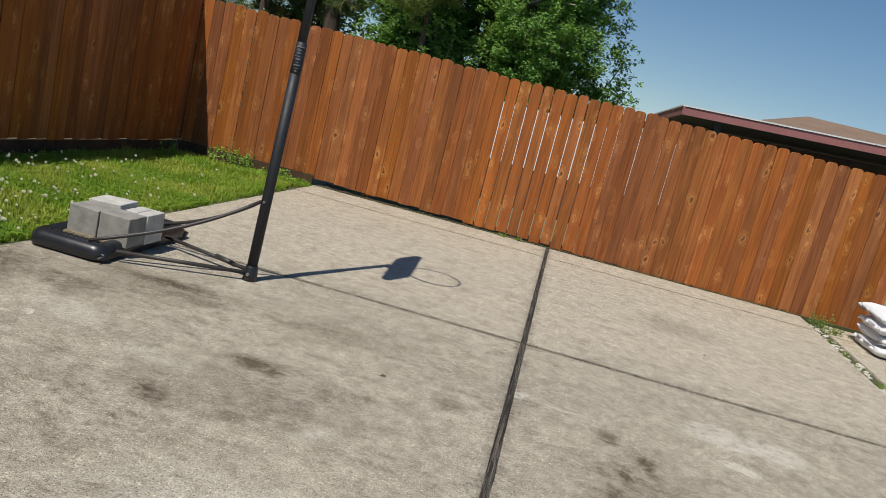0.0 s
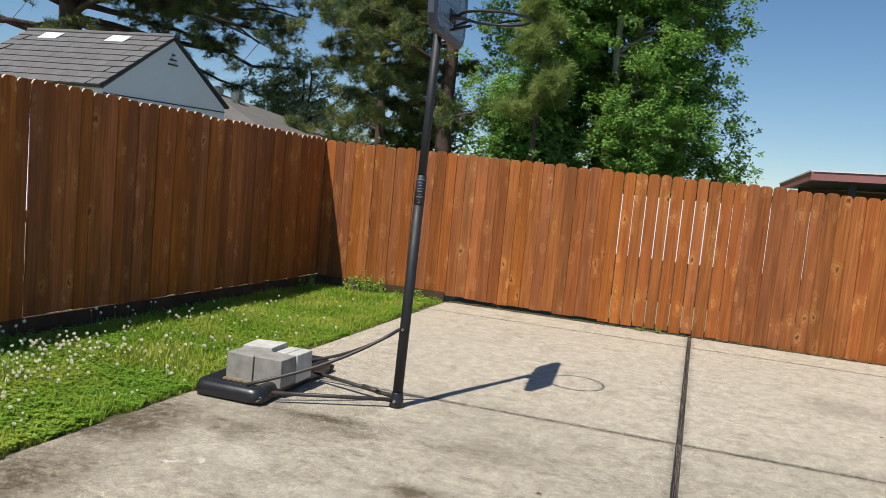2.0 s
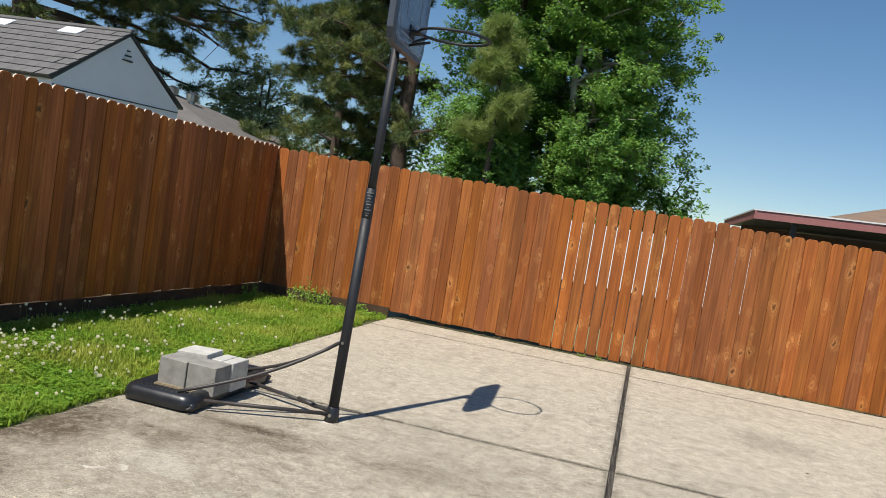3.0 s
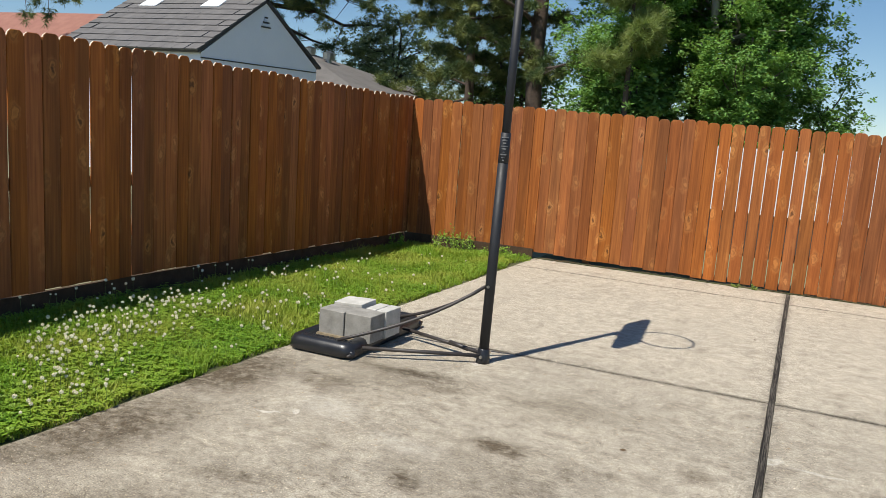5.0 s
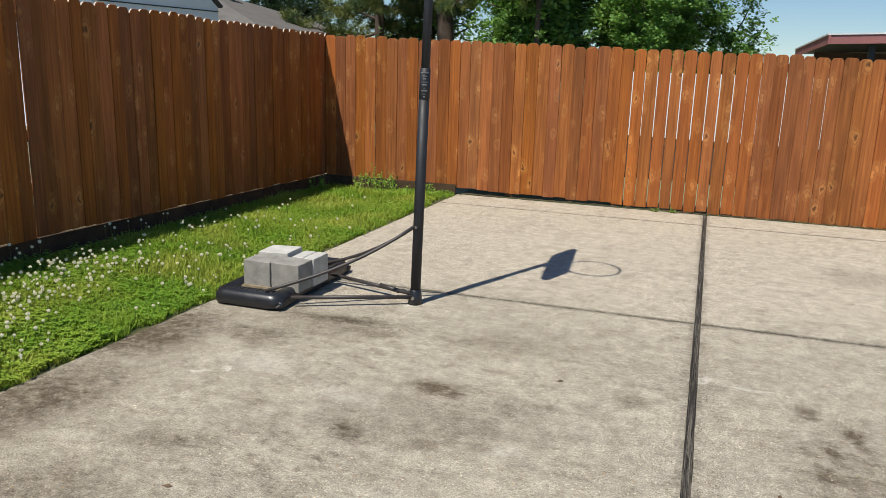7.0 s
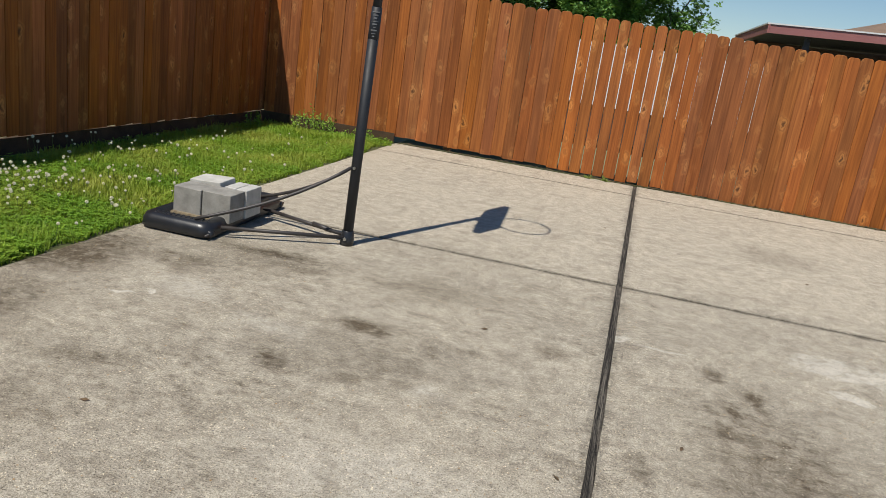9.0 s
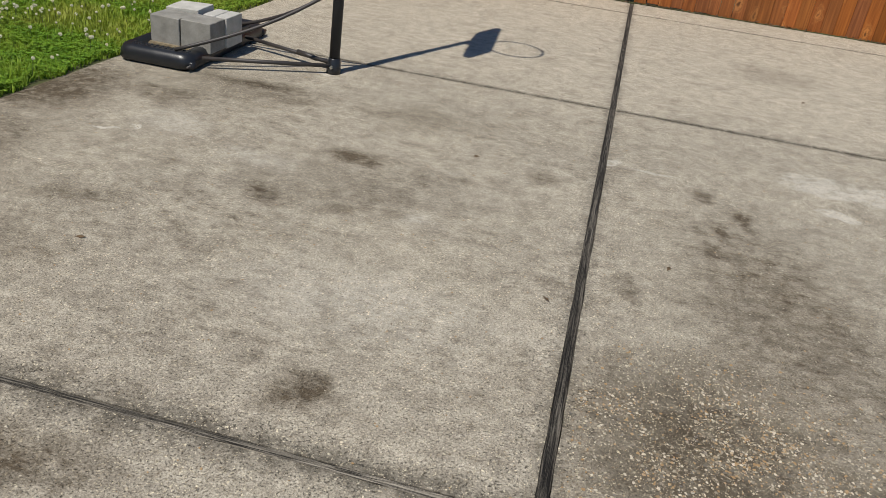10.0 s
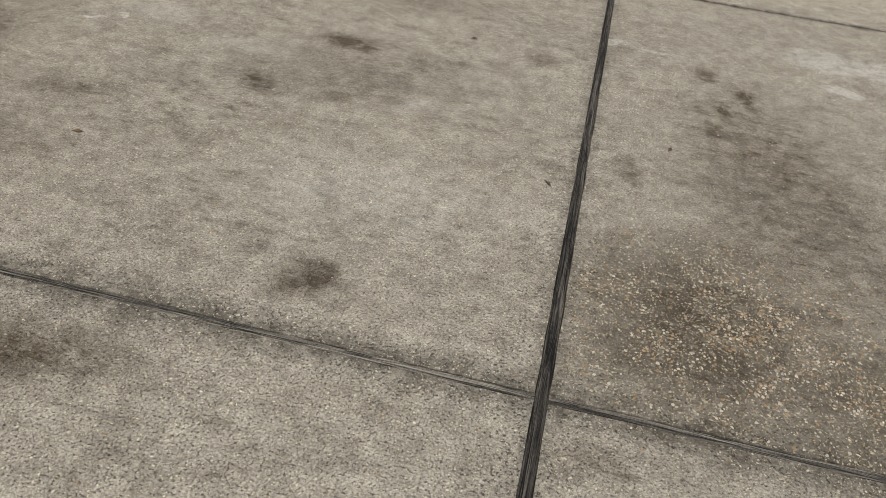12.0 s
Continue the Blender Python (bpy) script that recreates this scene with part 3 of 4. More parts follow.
def fence(name, label, material, length, top, seams, gaps, m, pale_ends, warped=()):
    """A run of pickets along local x, facing local -y, between the seams, with rails and posts behind. gaps: seam number to open width;
    warped: seams from which both neighbours bend away at half height."""
    root = thing(name, label, "fence")
    root.matrix_world = m
    root["kind"] = "structure"
    kinds = [picket_mesh(i, 0.1374, 1.775 + RND.uniform(-0.008, 0.008), material, pale_ends) for i in range(14)]
    for i in range(len(seams) - 1):
        left, right = seams[i] + gaps.get(i, 0.0014) / 2, seams[i + 1] - gaps.get(i + 1, 0.0014) / 2
        tight = i in gaps or i + 1 in gaps
        wide = Matrix.Diagonal(((right - left) / 0.1374, 1, 1, 1))
        x = (left + right) / 2
        shape = RND.choice(kinds)
        if i in warped or i + 1 in warped:
            shape = picket_mesh(90 + i, 0.1374, 1.775, material, pale_ends, 0.0065 if i in warped else -0.0065)
        part("picket", shape, None, root,
             at=pose(x, RND.uniform(-0.005, 0.005), top(x) - 1.778 + RND.uniform(-0.01, 0.01), 0, 0 if tight else RND.uniform(-0.12, 0.12), RND.uniform(-1.6, 1.6)) @ wide)
    for dz in (0.32, 0.72, 1.6):
        b = Build()
        n = 6
        for i in range(n):
            a, c = length * i / n, length * (i + 1) / n - 0.003
            b.add([(px, py, top(px) - 1.778 + dz + pz) for px in (a, c) for py, pz in ((0.021, 0), (0.059, 0), (0.059, 0.085), (0.021, 0.085))],
                  [(0, 1, 2, 3), (7, 6, 5, 4), (0, 4, 5, 1), (1, 5, 6, 2), (2, 6, 7, 3), (3, 7, 4, 0)])
        part("rail", b, M["rail"], root)
    x = 0.9 if pale_ends else 0.06
    while x < length + 0.1:
        b = Build()
        b.box(x - 0.045, x + 0.045, 0.062, 0.152, -0.2, top(x) - 0.09)
        part("post", b, M["rail"], root)
        x += 2.4
    return root


def seams_of(start, widths, before, after, end):
    """Seam places from picket widths in millimetres, carried on both ways at even widths."""
    out = [start]
    for w in widths:
        out.append(out[-1] + w / 1000)
    while out[0] > 0.1:
        out.insert(0, out[0] - before)
    while out[-1] < end - 0.07:
        out.append(out[-1] + after)
    return out


BACK_WIDTHS = (138, 137, 135, 143, 141, 147, 131, 144, 136, 127, 145, 133, 126, 134, 142, 138, 134, 130, 146, 136, 135, 141, 132,
               137, 143, 135, 134, 132, 137, 139, 125, 143, 138, 127, 141, 133, 133, 125, 135, 140, 121, 142, 130, 139, 132)
SIDE_WIDTHS = (133, 135, 124, 125, 117, 129, 133, 126, 151, 143, 121, 139, 130, 134, 138, 127, 131, 135, 130, 135, 118, 133, 147,
               119, 122, 126, 123, 121, 130, 127, 130, 134, 131, 148, 116, 119, 121, 132, 135)
back_seams = seams_of(0.15, BACK_WIDTHS, 0.138, 0.134, 8.56)
back = fence("back_fence", "sunlit red-stained wooden dog-ear picket fence behind the driveway", M["picket"], 8.56, lambda x: 1.885 - 0.0185 * x,
             back_seams, {28: 0.012, 29: 0.006, 30: 0.011, 31: 0.011, 32: 0.011, 33: 0.0095, 34: 0.011, 35: 0.011, 36: 0.0095, 37: 0.003, 20: 0.003, 42: 0.0035, 43: 0.003},
             pose(FENCE_X, FENCE_Y, 0), False)
side_seams = seams_of(9.099, SIDE_WIDTHS, 0.133, 0.13, 14.37)
first = next(i for i, x in enumerate(side_seams) if abs(x - 9.099) < 0.001)
side = fence("side_fence", "shaded red-brown wooden dog-ear picket fence along the lawn", M["picket"], 14.37,
             lambda x: 2.05 + (x - 9.0) * -0.0305 if x > 8.9 else 2.05 + (8.9 - x) * 0.012, side_seams,
             {first: 0.0085, first + 3: 0.0115, first - 5: 0.006}, pose(FENCE_X, -3.95, 0, 0, 0, 90), True, (first, first + 3, first - 5))
# kickboard under the side fence, with a thin lit gap above it
for i in range(6):
    b = Build()
    y0, y1 = -3.9 + i * 2.37, -3.9 + (i + 1) * 2.37 - 0.006
    vs = []
    for y in (y0, y1):
        ledge = (1.888 + (10.35 - y) * 0.0305 if y > 4.95 else 2.05 + (4.95 - y) * 0.012) - 1.778 + 0.012
        vs += [(FENCE_X - 0.056, y, -0.12), (FENCE_X - 0.018, y, -0.12), (FENCE_X - 0.018, y, ledge - 0.022), (FENCE_X - 0.056, y, ledge - 0.022)]
    b.add(vs, [(0, 1, 2, 3), (7, 6, 5, 4), (0, 4, 5, 1), (1, 5, 6, 2), (2, 6, 7, 3), (3, 7, 4, 0)])
    part("kickboard", b, M["kick"], side, "dark weathered kickboard at the ground").matrix_parent_inverse = side.matrix_basis.inverted()
b = Build()
b.box(FENCE_X - 0.08, -2.98, FENCE_Y - 0.024, FENCE_Y - 0.006, -0.1, 0.112, bevel=0.004)
part("kickboard", b, M["kick"], back, "grey weathered board at the ground").matrix_parent_inverse = back.matrix_basis.inverted()


# ---- basketball hoop ----
def rounded_outline(x0, x1, y0, y1, r, n=6):
    pts = []
    for cx, cy, a0 in ((x1 - r, y1 - r, 0), (x0 + r, y1 - r, 90), (x0 + r, y0 + r, 180), (x1 - r, y0 + r, 270)):
        pts += [(cx + r * math.cos(radians(a0 + 90 * i / n)), cy + r * math.sin(radians(a0 + 90 * i / n))) for i in range(n + 1)]
    return pts


def lofted(build, rings):
    """Skin between rings of equal length."""
    n = len(rings[0])
    vs = [p for ring in rings for p in ring]
    fs = [(i * n + j, i * n + (j + 1) % n, (i + 1) * n + (j + 1) % n, (i + 1) * n + j) for i in range(len(rings) - 1) for j in range(n)]
    fs += [tuple(range(n))[::-1], tuple(range((len(rings) - 1) * n, len(rings) * n))]
    return build.add(vs, fs)


def basketball_hoop():
    foot = Vector((-1.877, 5.916, 0))
    hoop = thing("basketball_hoop", "portable black basketball hoop weighted with concrete blocks", "basketball hoop", foot)
    back_to = Matrix.Translation(-foot)

    def piece(name, build, material, label="", smooth=False, parent=None):
        ob = part(name, build, material, parent or hoop, label, smooth)
        ob.data.transform(back_to)
        return ob

    lean = Vector((0.022, 0.006, 1.0))

    def on_pole(z):
        return foot + lean * z

    b = Build()
    b.tube([on_pole(0.03), on_pole(0.7), on_pole(1.42)], 0.035, 20)
    piece("lower_pole", b, M["pole"], "black steel pole", True)
    b = Build()
    b.tube([on_pole(1.36), on_pole(2.0), on_pole(2.66)], 0.0285, 20)
    upper = piece("upper_pole", b, M["pole"], "", True)
    b = Build()
    b.tube([on_pole(1.40), on_pole(1.402), on_pole(1.60), on_pole(1.602)], [0.0345, 0.0362, 0.0335, 0.0285], 20)
    piece("sleeve", b, M["pole"], "", True, upper)
    b = Build()
    for i in range(9):
        z = 1.415 + i * 0.019
        n = 7
        w = 0.2 + 0.55 * ((i * 37) % 11) / 11
        pts = [on_pole(z) + Vector((math.cos(a), math.sin(a), 0)) * 0.0368 for a in (radians(-75) + (j / n - 0.5) * 2 * w for j in range(n + 1))]
        h = 0.004 if i % 2 else 0.008
        b.add([q for p in pts for q in (p, p + Vector((0, 0, h)))], [(2 * j, 2 * j + 2, 2 * j + 3, 2 * j + 1) for j in range(n)])
    piece("decal", b, M["decal"], "worn grey printed label", False, upper)
    b = Build()
    b.tube([foot + Vector((0, 0, 0.0)), on_pole(0.035), on_pole(0.1), on_pole(0.105)], [0.05, 0.047, 0.041, 0.036], 20)
    piece("foot_cap", b, M["black"], "", True)
    for dy in (-1, 1):
        b = Build()
        c = on_pole(0.05) + Vector((0.0, 0.045 * dy, 0))
        b.tube([c, c + Vector((0, 0.012 * dy, 0))], 0.012, 6)
        piece("bolt", b, M["steel"], "zinc bolt")
        b = Build()
        c = on_pole(0.55) + Vector((0, 0.036 * dy, 0))
        b.tube([c, c + Vector((0, 0.012 * dy, 0))], 0.01, 6)
        piece("bolt", b, M["steel"], "zinc bolt")
    # base tank: a moulded tray, lower in the middle
    X0, X1, Y0, Y1 = -3.155, -2.625, 5.365, 6.49
    b = Build()
    rings = []
    for inset, z in ((0.02, 0.004), (0.0, 0.022), (0.004, 0.068), (0.02, 0.098), (0.04, 0.108), (0.085, 0.108)):
        rings.append([(x, y, z) for x, y in rounded_outline(X0 + inset, X1 - inset, Y0 + inset, Y1 - inset, 0.085 - inset * 0.4)])
    for inset, z in ((0.095, 0.078), (0.11, 0.07)):
        rings.append([(x, y, z) for x, y in rounded_outline(X0 + inset, X1 - inset, Y0 + inset + 0.03, Y1 - inset, 0.07)])
    tank = piece("base_tank", lofted(b, rings), M["black"], "black moulded plastic water tank", True)
    for i in range(11):
        for j in range(2):
            b = Build()
            x, y = X0 + 0.09 + i * 0.038, Y0 + 0.075 + j * 0.03
            b.tube([(x, y, 0.105), (x, y, 0.113)], [0.011, 0.007], 8)
            piece("stud", b, M["black"], "", False, tank)
    b = Build()
    b.box(X0 + 0.1, X1 - 0.09, Y0 + 0.222, Y0 + 0.258, 0.066, 0.086, bevel=0.006)
    piece("grit_line", b, M["grit"], "wet grit caught in the tray", False, tank)
    b = Build()
    b.box(X1 - 0.12, X1 - 0.03, 5.75, 6.3, 0.085, 0.14, bevel=0.02)
    piece("rib", b, M["black"], "", False, tank)
    for y in (Y0 + 0.03, Y1 - 0.07):
        b = Build()
        b.tube([(X1 - 0.02, y, 0.035), (X1 - 0.02, y + 0.005, 0.035), (X1 - 0.02, y + 0.04, 0.035), (X1 - 0.02, y + 0.045, 0.035)], [0.02, 0.027, 0.027, 0.02], 16)
        piece("wheel", b, M["black"], "small black plastic wheel", True)
    b = Build()
    b.tube([(X1 - 0.02, Y0 - 0.005, 0.035), (X1 - 0.02, Y1 + 0.02, 0.035)], 0.009, 8)
    piece("axle", b, M["rod"], "", True)

    def bent(a, c, sag, n=9):
        a, c = Vector(a), Vector(c)
        return [a.lerp(c, i / n) - Vector((0, 0, sag * math.sin(math.pi * (i / n) ** 0.85))) for i in range(n + 1)]

    top = on_pole(0.545)
    for end, sag, dy in (((-2.77, 5.43, 0.115), 0.055, -0.02), ((-2.79, 6.14, 0.115), 0.055, 0.02)):
        b = Build()
        b.tube(bent(top + Vector((-0.03, dy, 0)), end, sag), 0.0115, 10)
        piece("upper_brace", b, M["rod"], "bent dark steel rod", True)
    for end, dy in (((X1 + 0.01, 5.5, 0.07), -0.035), ((X1 + 0.01, 6.12, 0.075), 0.03)):
        b = Build()
        b.tube([on_pole(0.055) + Vector((-0.02, dy, 0)), end], 0.0135, 10)
        piece("lower_brace", b, M["rod"], "straight dark steel tube", True)
    b = Build()
    b.tube([on_pole(0.06) + Vector((-0.14, 0.05, 0)), on_pole(0.075) + Vector((-0.3, 0.09, 0))], 0.017, 8)
    piece("brace_sleeve", b, M["rod"], "", True)
    # backboard, turned a few degrees
    turn = Matrix.Translation((-1.725, 5.905, 0)) @ Matrix.Rotation(radians(4.5), 4, "Z")

    def on_board(u, v, d):
        return turn @ Vector((d, u, v))

    def outline(w, z0, z1, c, r):
        return [(-w + c, z0), (w - c, z0), (w - c * 0.35, z0 + c * 0.3), (w, z0 + c), (w, z1 - r), (w - r * 0.3, z1 - r * 0.3), (w - r, z1),
                (-w + r, z1), (-w + r * 0.3, z1 - r * 0.3), (-w, z1 - r), (-w, z0 + c), (-w + c * 0.35, z0 + c * 0.3)]

    W, Z0, Z1 = 0.435, 2.49, 3.09
    b = Build()
    lofted(b, [[on_board(u, v, d) for u, v in outline(W - k, Z0 + k, Z1 - k, 0.09, 0.05)] for k, d in ((0.012, -0.05), (0.0, -0.04), (0.0, -0.008), (0.01, 0.0))])
    board = piece("backboard", b, M["board_edge"], "shaded grey plastic backboard with a dark moulded frame")
    b = Build()
    lofted(b, [[on_board(u, v, d) for u, v in outline(W - k, Z0 + k, Z1 - k, 0.08, 0.045)] for k, d in ((0.04, -0.004), (0.04, 0.002), (0.045, 0.004))])
    piece("face_panel", b, M["board"], "smooth blue-grey face", False, board)
    for k, d in ((0.055, 0.005), (0.1, 0.005)):
        b = Build()
        o = outline(W - k, Z0 + k, Z1 - k, 0.07, 0.04)
        i2 = outline(W - k - 0.008, Z0 + k + 0.008, Z1 - k - 0.008, 0.068, 0.038)
        n = len(o)
        b.add([on_board(u, v, d) for u, v in o] + [on_board(u, v, d + 0.001) for u, v in i2], [(j, (j + 1) % n, n + (j + 1) % n, n + j) for j in range(n)])
        piece("painted_line", b, M["board_line"], "pale outline", False, board)
    b = Build()
    for u0, u1, v0, v1 in ((-0.19, 0.19, 2.98, 2.995), (-0.19, -0.175, 2.7, 2.98), (0.175, 0.19, 2.7, 2.98), (-0.175, 0.175, 2.7, 2.715)):
        b.add([on_board(u, v, 0.0055) for u, v in ((u0, v0), (u1, v0), (u1, v1), (u0, v1))], [(0, 1, 2, 3)])
    piece("target_square", b, M["board_line"], "faded target outline", False, board)
    for u in (-0.18, 0.18):
        b = Build()
        b.box(-0.07, -0.05, u - 0.015, u + 0.015, Z0 + 0.04, Z1 - 0.04, turn, 0.005)
        piece("back_rib", b, M["board_edge"], "", False, board)
    for z in (2.56, 2.64):
        b = Build()
        b.box(-0.1, -0.05, -0.03, 0.03, z - 0.014, z + 0.014, turn, 0.003)
        piece("bracket", b, M["steel"], "zinc mounting bracket")
    # rim with its mounting plate and two struts
    centre = Vector((-1.44, 5.935, 2.645))
    b = Build()
    ring = [centre + Vector((math.cos(a), math.sin(a), 0)) * 0.229 for a in (2 * math.pi * i / 48 for i in range(49))]
    b.tube(ring, 0.0095, 8, False)
    rim = piece("rim", b, M["pole"], "dark steel ring without a net", True)
    b = Build()
    b.box(0.004, 0.012, -0.07, 0.07, 2.6, 2.68, turn, 0.003)
    b.box(0.01, 0.07, -0.055, 0.055, 2.632, 2.65, turn, 0.004)
    piece("rim_plate", b, M["pole"], "", False, rim)
    clamp = on_pole(2.545) + Vector((0.035, -0.02, 0))
    for a in (155, 232):
        b = Build()
        e = centre + Vector((math.cos(radians(a)), math.sin(radians(a)), -0.01)) * 0.225
        if a > 200:
            e = centre + Vector((-0.12, -0.13, -0.075))
        b.tube([clamp, clamp.lerp(e, 0.5), e], 0.0095, 8)
        piece("strut", b, M["pole"], "", True, rim)
    b = Build()
    b.tube([clamp + Vector((-0.01, -0.03, 0)), clamp + Vector((-0.01, 0.04, 0))], 0.013, 8)
    piece("clamp_bolt", b, M["steel"], "bright zinc bolt")
    return hoop


basketball_hoop()


# ---- concrete blocks on the tank ----
def concrete_block(w, d, h, at, material, label):
    b = Build()
    bm = bmesh.new()
    bmesh.ops.create_cube(bm, size=1)
    for v in bm.verts:
        v.co = Vector((v.co.x * w, v.co.y * d, (v.co.z + 0.5) * h))
    bmesh.ops.bevel(bm, geom=bm.edges[:], offset=0.0035, segments=1, affect="EDGES")
    bmesh.ops.subdivide_edges(bm, edges=[e for e in bm.edges if e.calc_length() > 0.1], cuts=5, use_grid_fill=True)
    for v in bm.verts:
        v.co += Vector((noise.noise(v.co * 38 + Vector((w * 90, h * 70, 0))), noise.noise(v.co * 41), noise.noise(v.co * 35))) * 0.0022
    me = bpy.data.meshes.new("concrete_block")
    bm.to_mesh(me)
    bm.free()
    me.materials.append(material)
    ob = tagged(new("concrete_block", me), label, "concrete block", "blocks on the hoop base")
    ob.matrix_basis = at
    return ob


GREY, PALE = "grey concrete block weighing down the hoop base", "paler worn concrete block resting on the hoop base"
concrete_block(0.215, 0.19, 0.19, pose(-2.937, 5.71, 0.07, 0, 0, -4), M["block"], GREY)
concrete_block(0.215, 0.19, 0.195, pose(-2.715, 5.70, 0.07, 0, 0, -2), M["block"], GREY)
concrete_block(0.25, 0.19, 0.2, pose(-2.905, 5.912, 0.086, 3, -4, -5), M["block_pale"], PALE)
concrete_block(0.085, 0.2, 0.2, pose(-2.722, 5.90, 0.07, 0, 0, -2), M["block_pale"], GREY)
concrete_block(0.085, 0.21, 0.2, pose(-2.63, 5.895, 0.07, 0, 0, -2), M["block_pale"], PALE)


# ---- sandbags ----
def sandbag_mesh(seed):
    off = Vector((seed * 3.1, seed * 1.7, 0))
    b = Build()
    n, m = 26, 28
    rings = []
    for i in range(n + 1):
        u = i / n * 2 - 1
        full = (1 - abs(u) ** 7) ** 0.5
        w, h = 0.36 * (0.9 + 0.1 * full), 0.064 * max(0.6, full)
        ring = []
        for j in range(m):
            a = 2 * math.pi * j / m
            c, q = math.cos(a), math.sin(a)
            p = Vector((u * 0.4, w * abs(c) ** 0.6 * (1 if c > 0 else -1), h * abs(q) ** 0.7 * (1 if q > 0 else -1)))
            p += Vector((noise.noise(p * 9 + off), noise.noise(p * 8 + off), noise.noise(p * 7 - off))) * 0.022
            p += Vector((noise.noise(p * 30 + off) * 0.012 * (abs(u) > 0.85), 0, noise.noise(Vector((p.x * 10, p.y * 26, seed))) * 0.006))
            ring.append(p)
        rings.append(ring)
    lofted(b, rings)
    return b.mesh("sandbag", M["bag"], True)


for layer in range(4):
    ob = tagged(new("sandbag", sandbag_mesh(layer)), "full white woven plastic sandbag stacked on the pavement", "sandbag", "stack of sandbags")
    ob.matrix_basis = pose(3.76 + (0.0, 0.02, -0.015, -0.03)[layer], 9.5 + (0, 0.015, -0.01, 0.03)[layer], 0.046 + layer * 0.106, (0, 1, -1, 2)[layer], (0, 0.5, -0.5, 1)[layer], (0, 3, -2, 4)[layer])
    for fy in (-0.22, 0.05, 0.26):
        flap = Build()
        flap.tube([(-0.38, fy, 0.0), (-0.4, fy + 0.02, 0.004), (-0.425, fy + 0.03, -0.012 + 0.02 * (layer % 2))], [0.03, 0.02, 0.008], 7)
        part("seam_flap", flap, M["bag"], ob, "ragged seam corner", smooth=True)

# white wall beyond the fence's end
b = Build()
b.box(3.96, 8.5, 10.32, 10.5, -0.1, 2.3)
wall = solid("wall_north", b, M["white_wall"], "white painted wall beyond the fence end", "wall", "structure")


# ---- grass, clover, weeds ----
def scatter(count, seed, y0, y1, dens=None):
    r = random.Random(seed)
    out = []
    while len(out) < count:
        y = y0 + (y1 - y0) * r.random()
        x = FENCE_X + 0.04 + r.random() * (slab_edge(y) + 0.05 - FENCE_X - 0.04)
        if x > slab_edge(y) - 0.03 + 0.07 * noise.noise(Vector((y * 6, 0, 7))) + 0.07 * noise.noise(Vector((y * 1.7, 4, 7))):
            continue
        if dens and r.random() > dens(x, y):
            continue
        out.append((x, y, r))
    return out


g = Build()
for x, y, r in scatter(105000, 3, 1.5, FENCE_Y - 0.03):
    z = lawn_height(x, y) - 0.005
    n = noise.noise(Vector((x * 1.8, y * 1.8, 5)))
    h = r.uniform(0.022, 0.07) * (1 + 0.7 * n) * (1.35 if r.random() < 0.12 else 1.0)
    if x < FENCE_X + 0.25:
        h *= r.choice((0.7, 0.9, 1.4)) if y > 7.5 else 0.7
    if x > slab_edge(y) - 0.1:
        h *= 0.75
    a, lean, w = r.uniform(0, 6.283), r.uniform(0.1, 0.9) * h, r.uniform(0.0025, 0.0048)
    dx, dy, px, py = math.cos(a), math.sin(a), -math.sin(a) * w, math.cos(a) * w
    k = len(g.v)
    g.v += [(x - px, y - py, z), (x + px, y + py, z), (x + dx * lean * 0.4 + px * 0.8, y + dy * lean * 0.4 + py * 0.8, z + h * 0.65),
            (x + dx * lean * 0.4 - px * 0.8, y + dy * lean * 0.4 - py * 0.8, z + h * 0.65), (x + dx * lean, y + dy * lean, z + h)]
    g.f += [(k, k + 1, k + 2, k + 3), (k + 3, k + 2, k + 4)]
solid("grass", g, M["grass"], "bright green unmown grass blades on the lawn", "grass", "stuff")

g = Build()


def clover_dens(x, y):
    return max(0.02, min(1.0, 0.45 + 1.2 * noise.noise(Vector((x * 1.1, y * 1.1, 9))) + (0.5 if y < 5.5 else 0)))


for x, y, r in scatter(32000, 5, 1.5, FENCE_Y - 0.05, clover_dens):
    z = lawn_height(x, y) + r.uniform(0.018, 0.058)
    a0, s, tilt = r.uniform(0, 6.283), r.uniform(0.005, 0.0115) * (1.45 if y < 4.6 and x > -4.0 else 1.0), r.uniform(-0.5, 0.9)
    for j in range(3):
        a = a0 + j * 2.094
        c, q = math.cos(a), math.sin(a)
        k = len(g.v)
        g.v += [(x, y, z), (x + s * (c * 0.9 - q * 0.7), y + s * (q * 0.9 + c * 0.7), z + s * tilt), (x + s * 1.7 * c, y + s * 1.7 * q, z + s * tilt * 0.6),
                (x + s * (c * 0.9 + q * 0.7), y + s * (q * 0.9 - c * 0.7), z + s * tilt)]
        g.f.append((k, k + 1, k + 2, k + 3))
solid("clover", g, M["clover"], "low green clover leaves among the grass", "clover", "stuff")

fl, st = Build(), Build()


def flower_dens(x, y):
    near_fence = (0.75 if x < -3.75 else 0.35) if x > -4.42 else 0.15
    return near_fence * max(0.03, min(1.0, (8.3 - y) / 3.2)) * max(0.1, 0.6 + 1.5 * noise.noise(Vector((x * 1.6, y * 1.6, 2))))


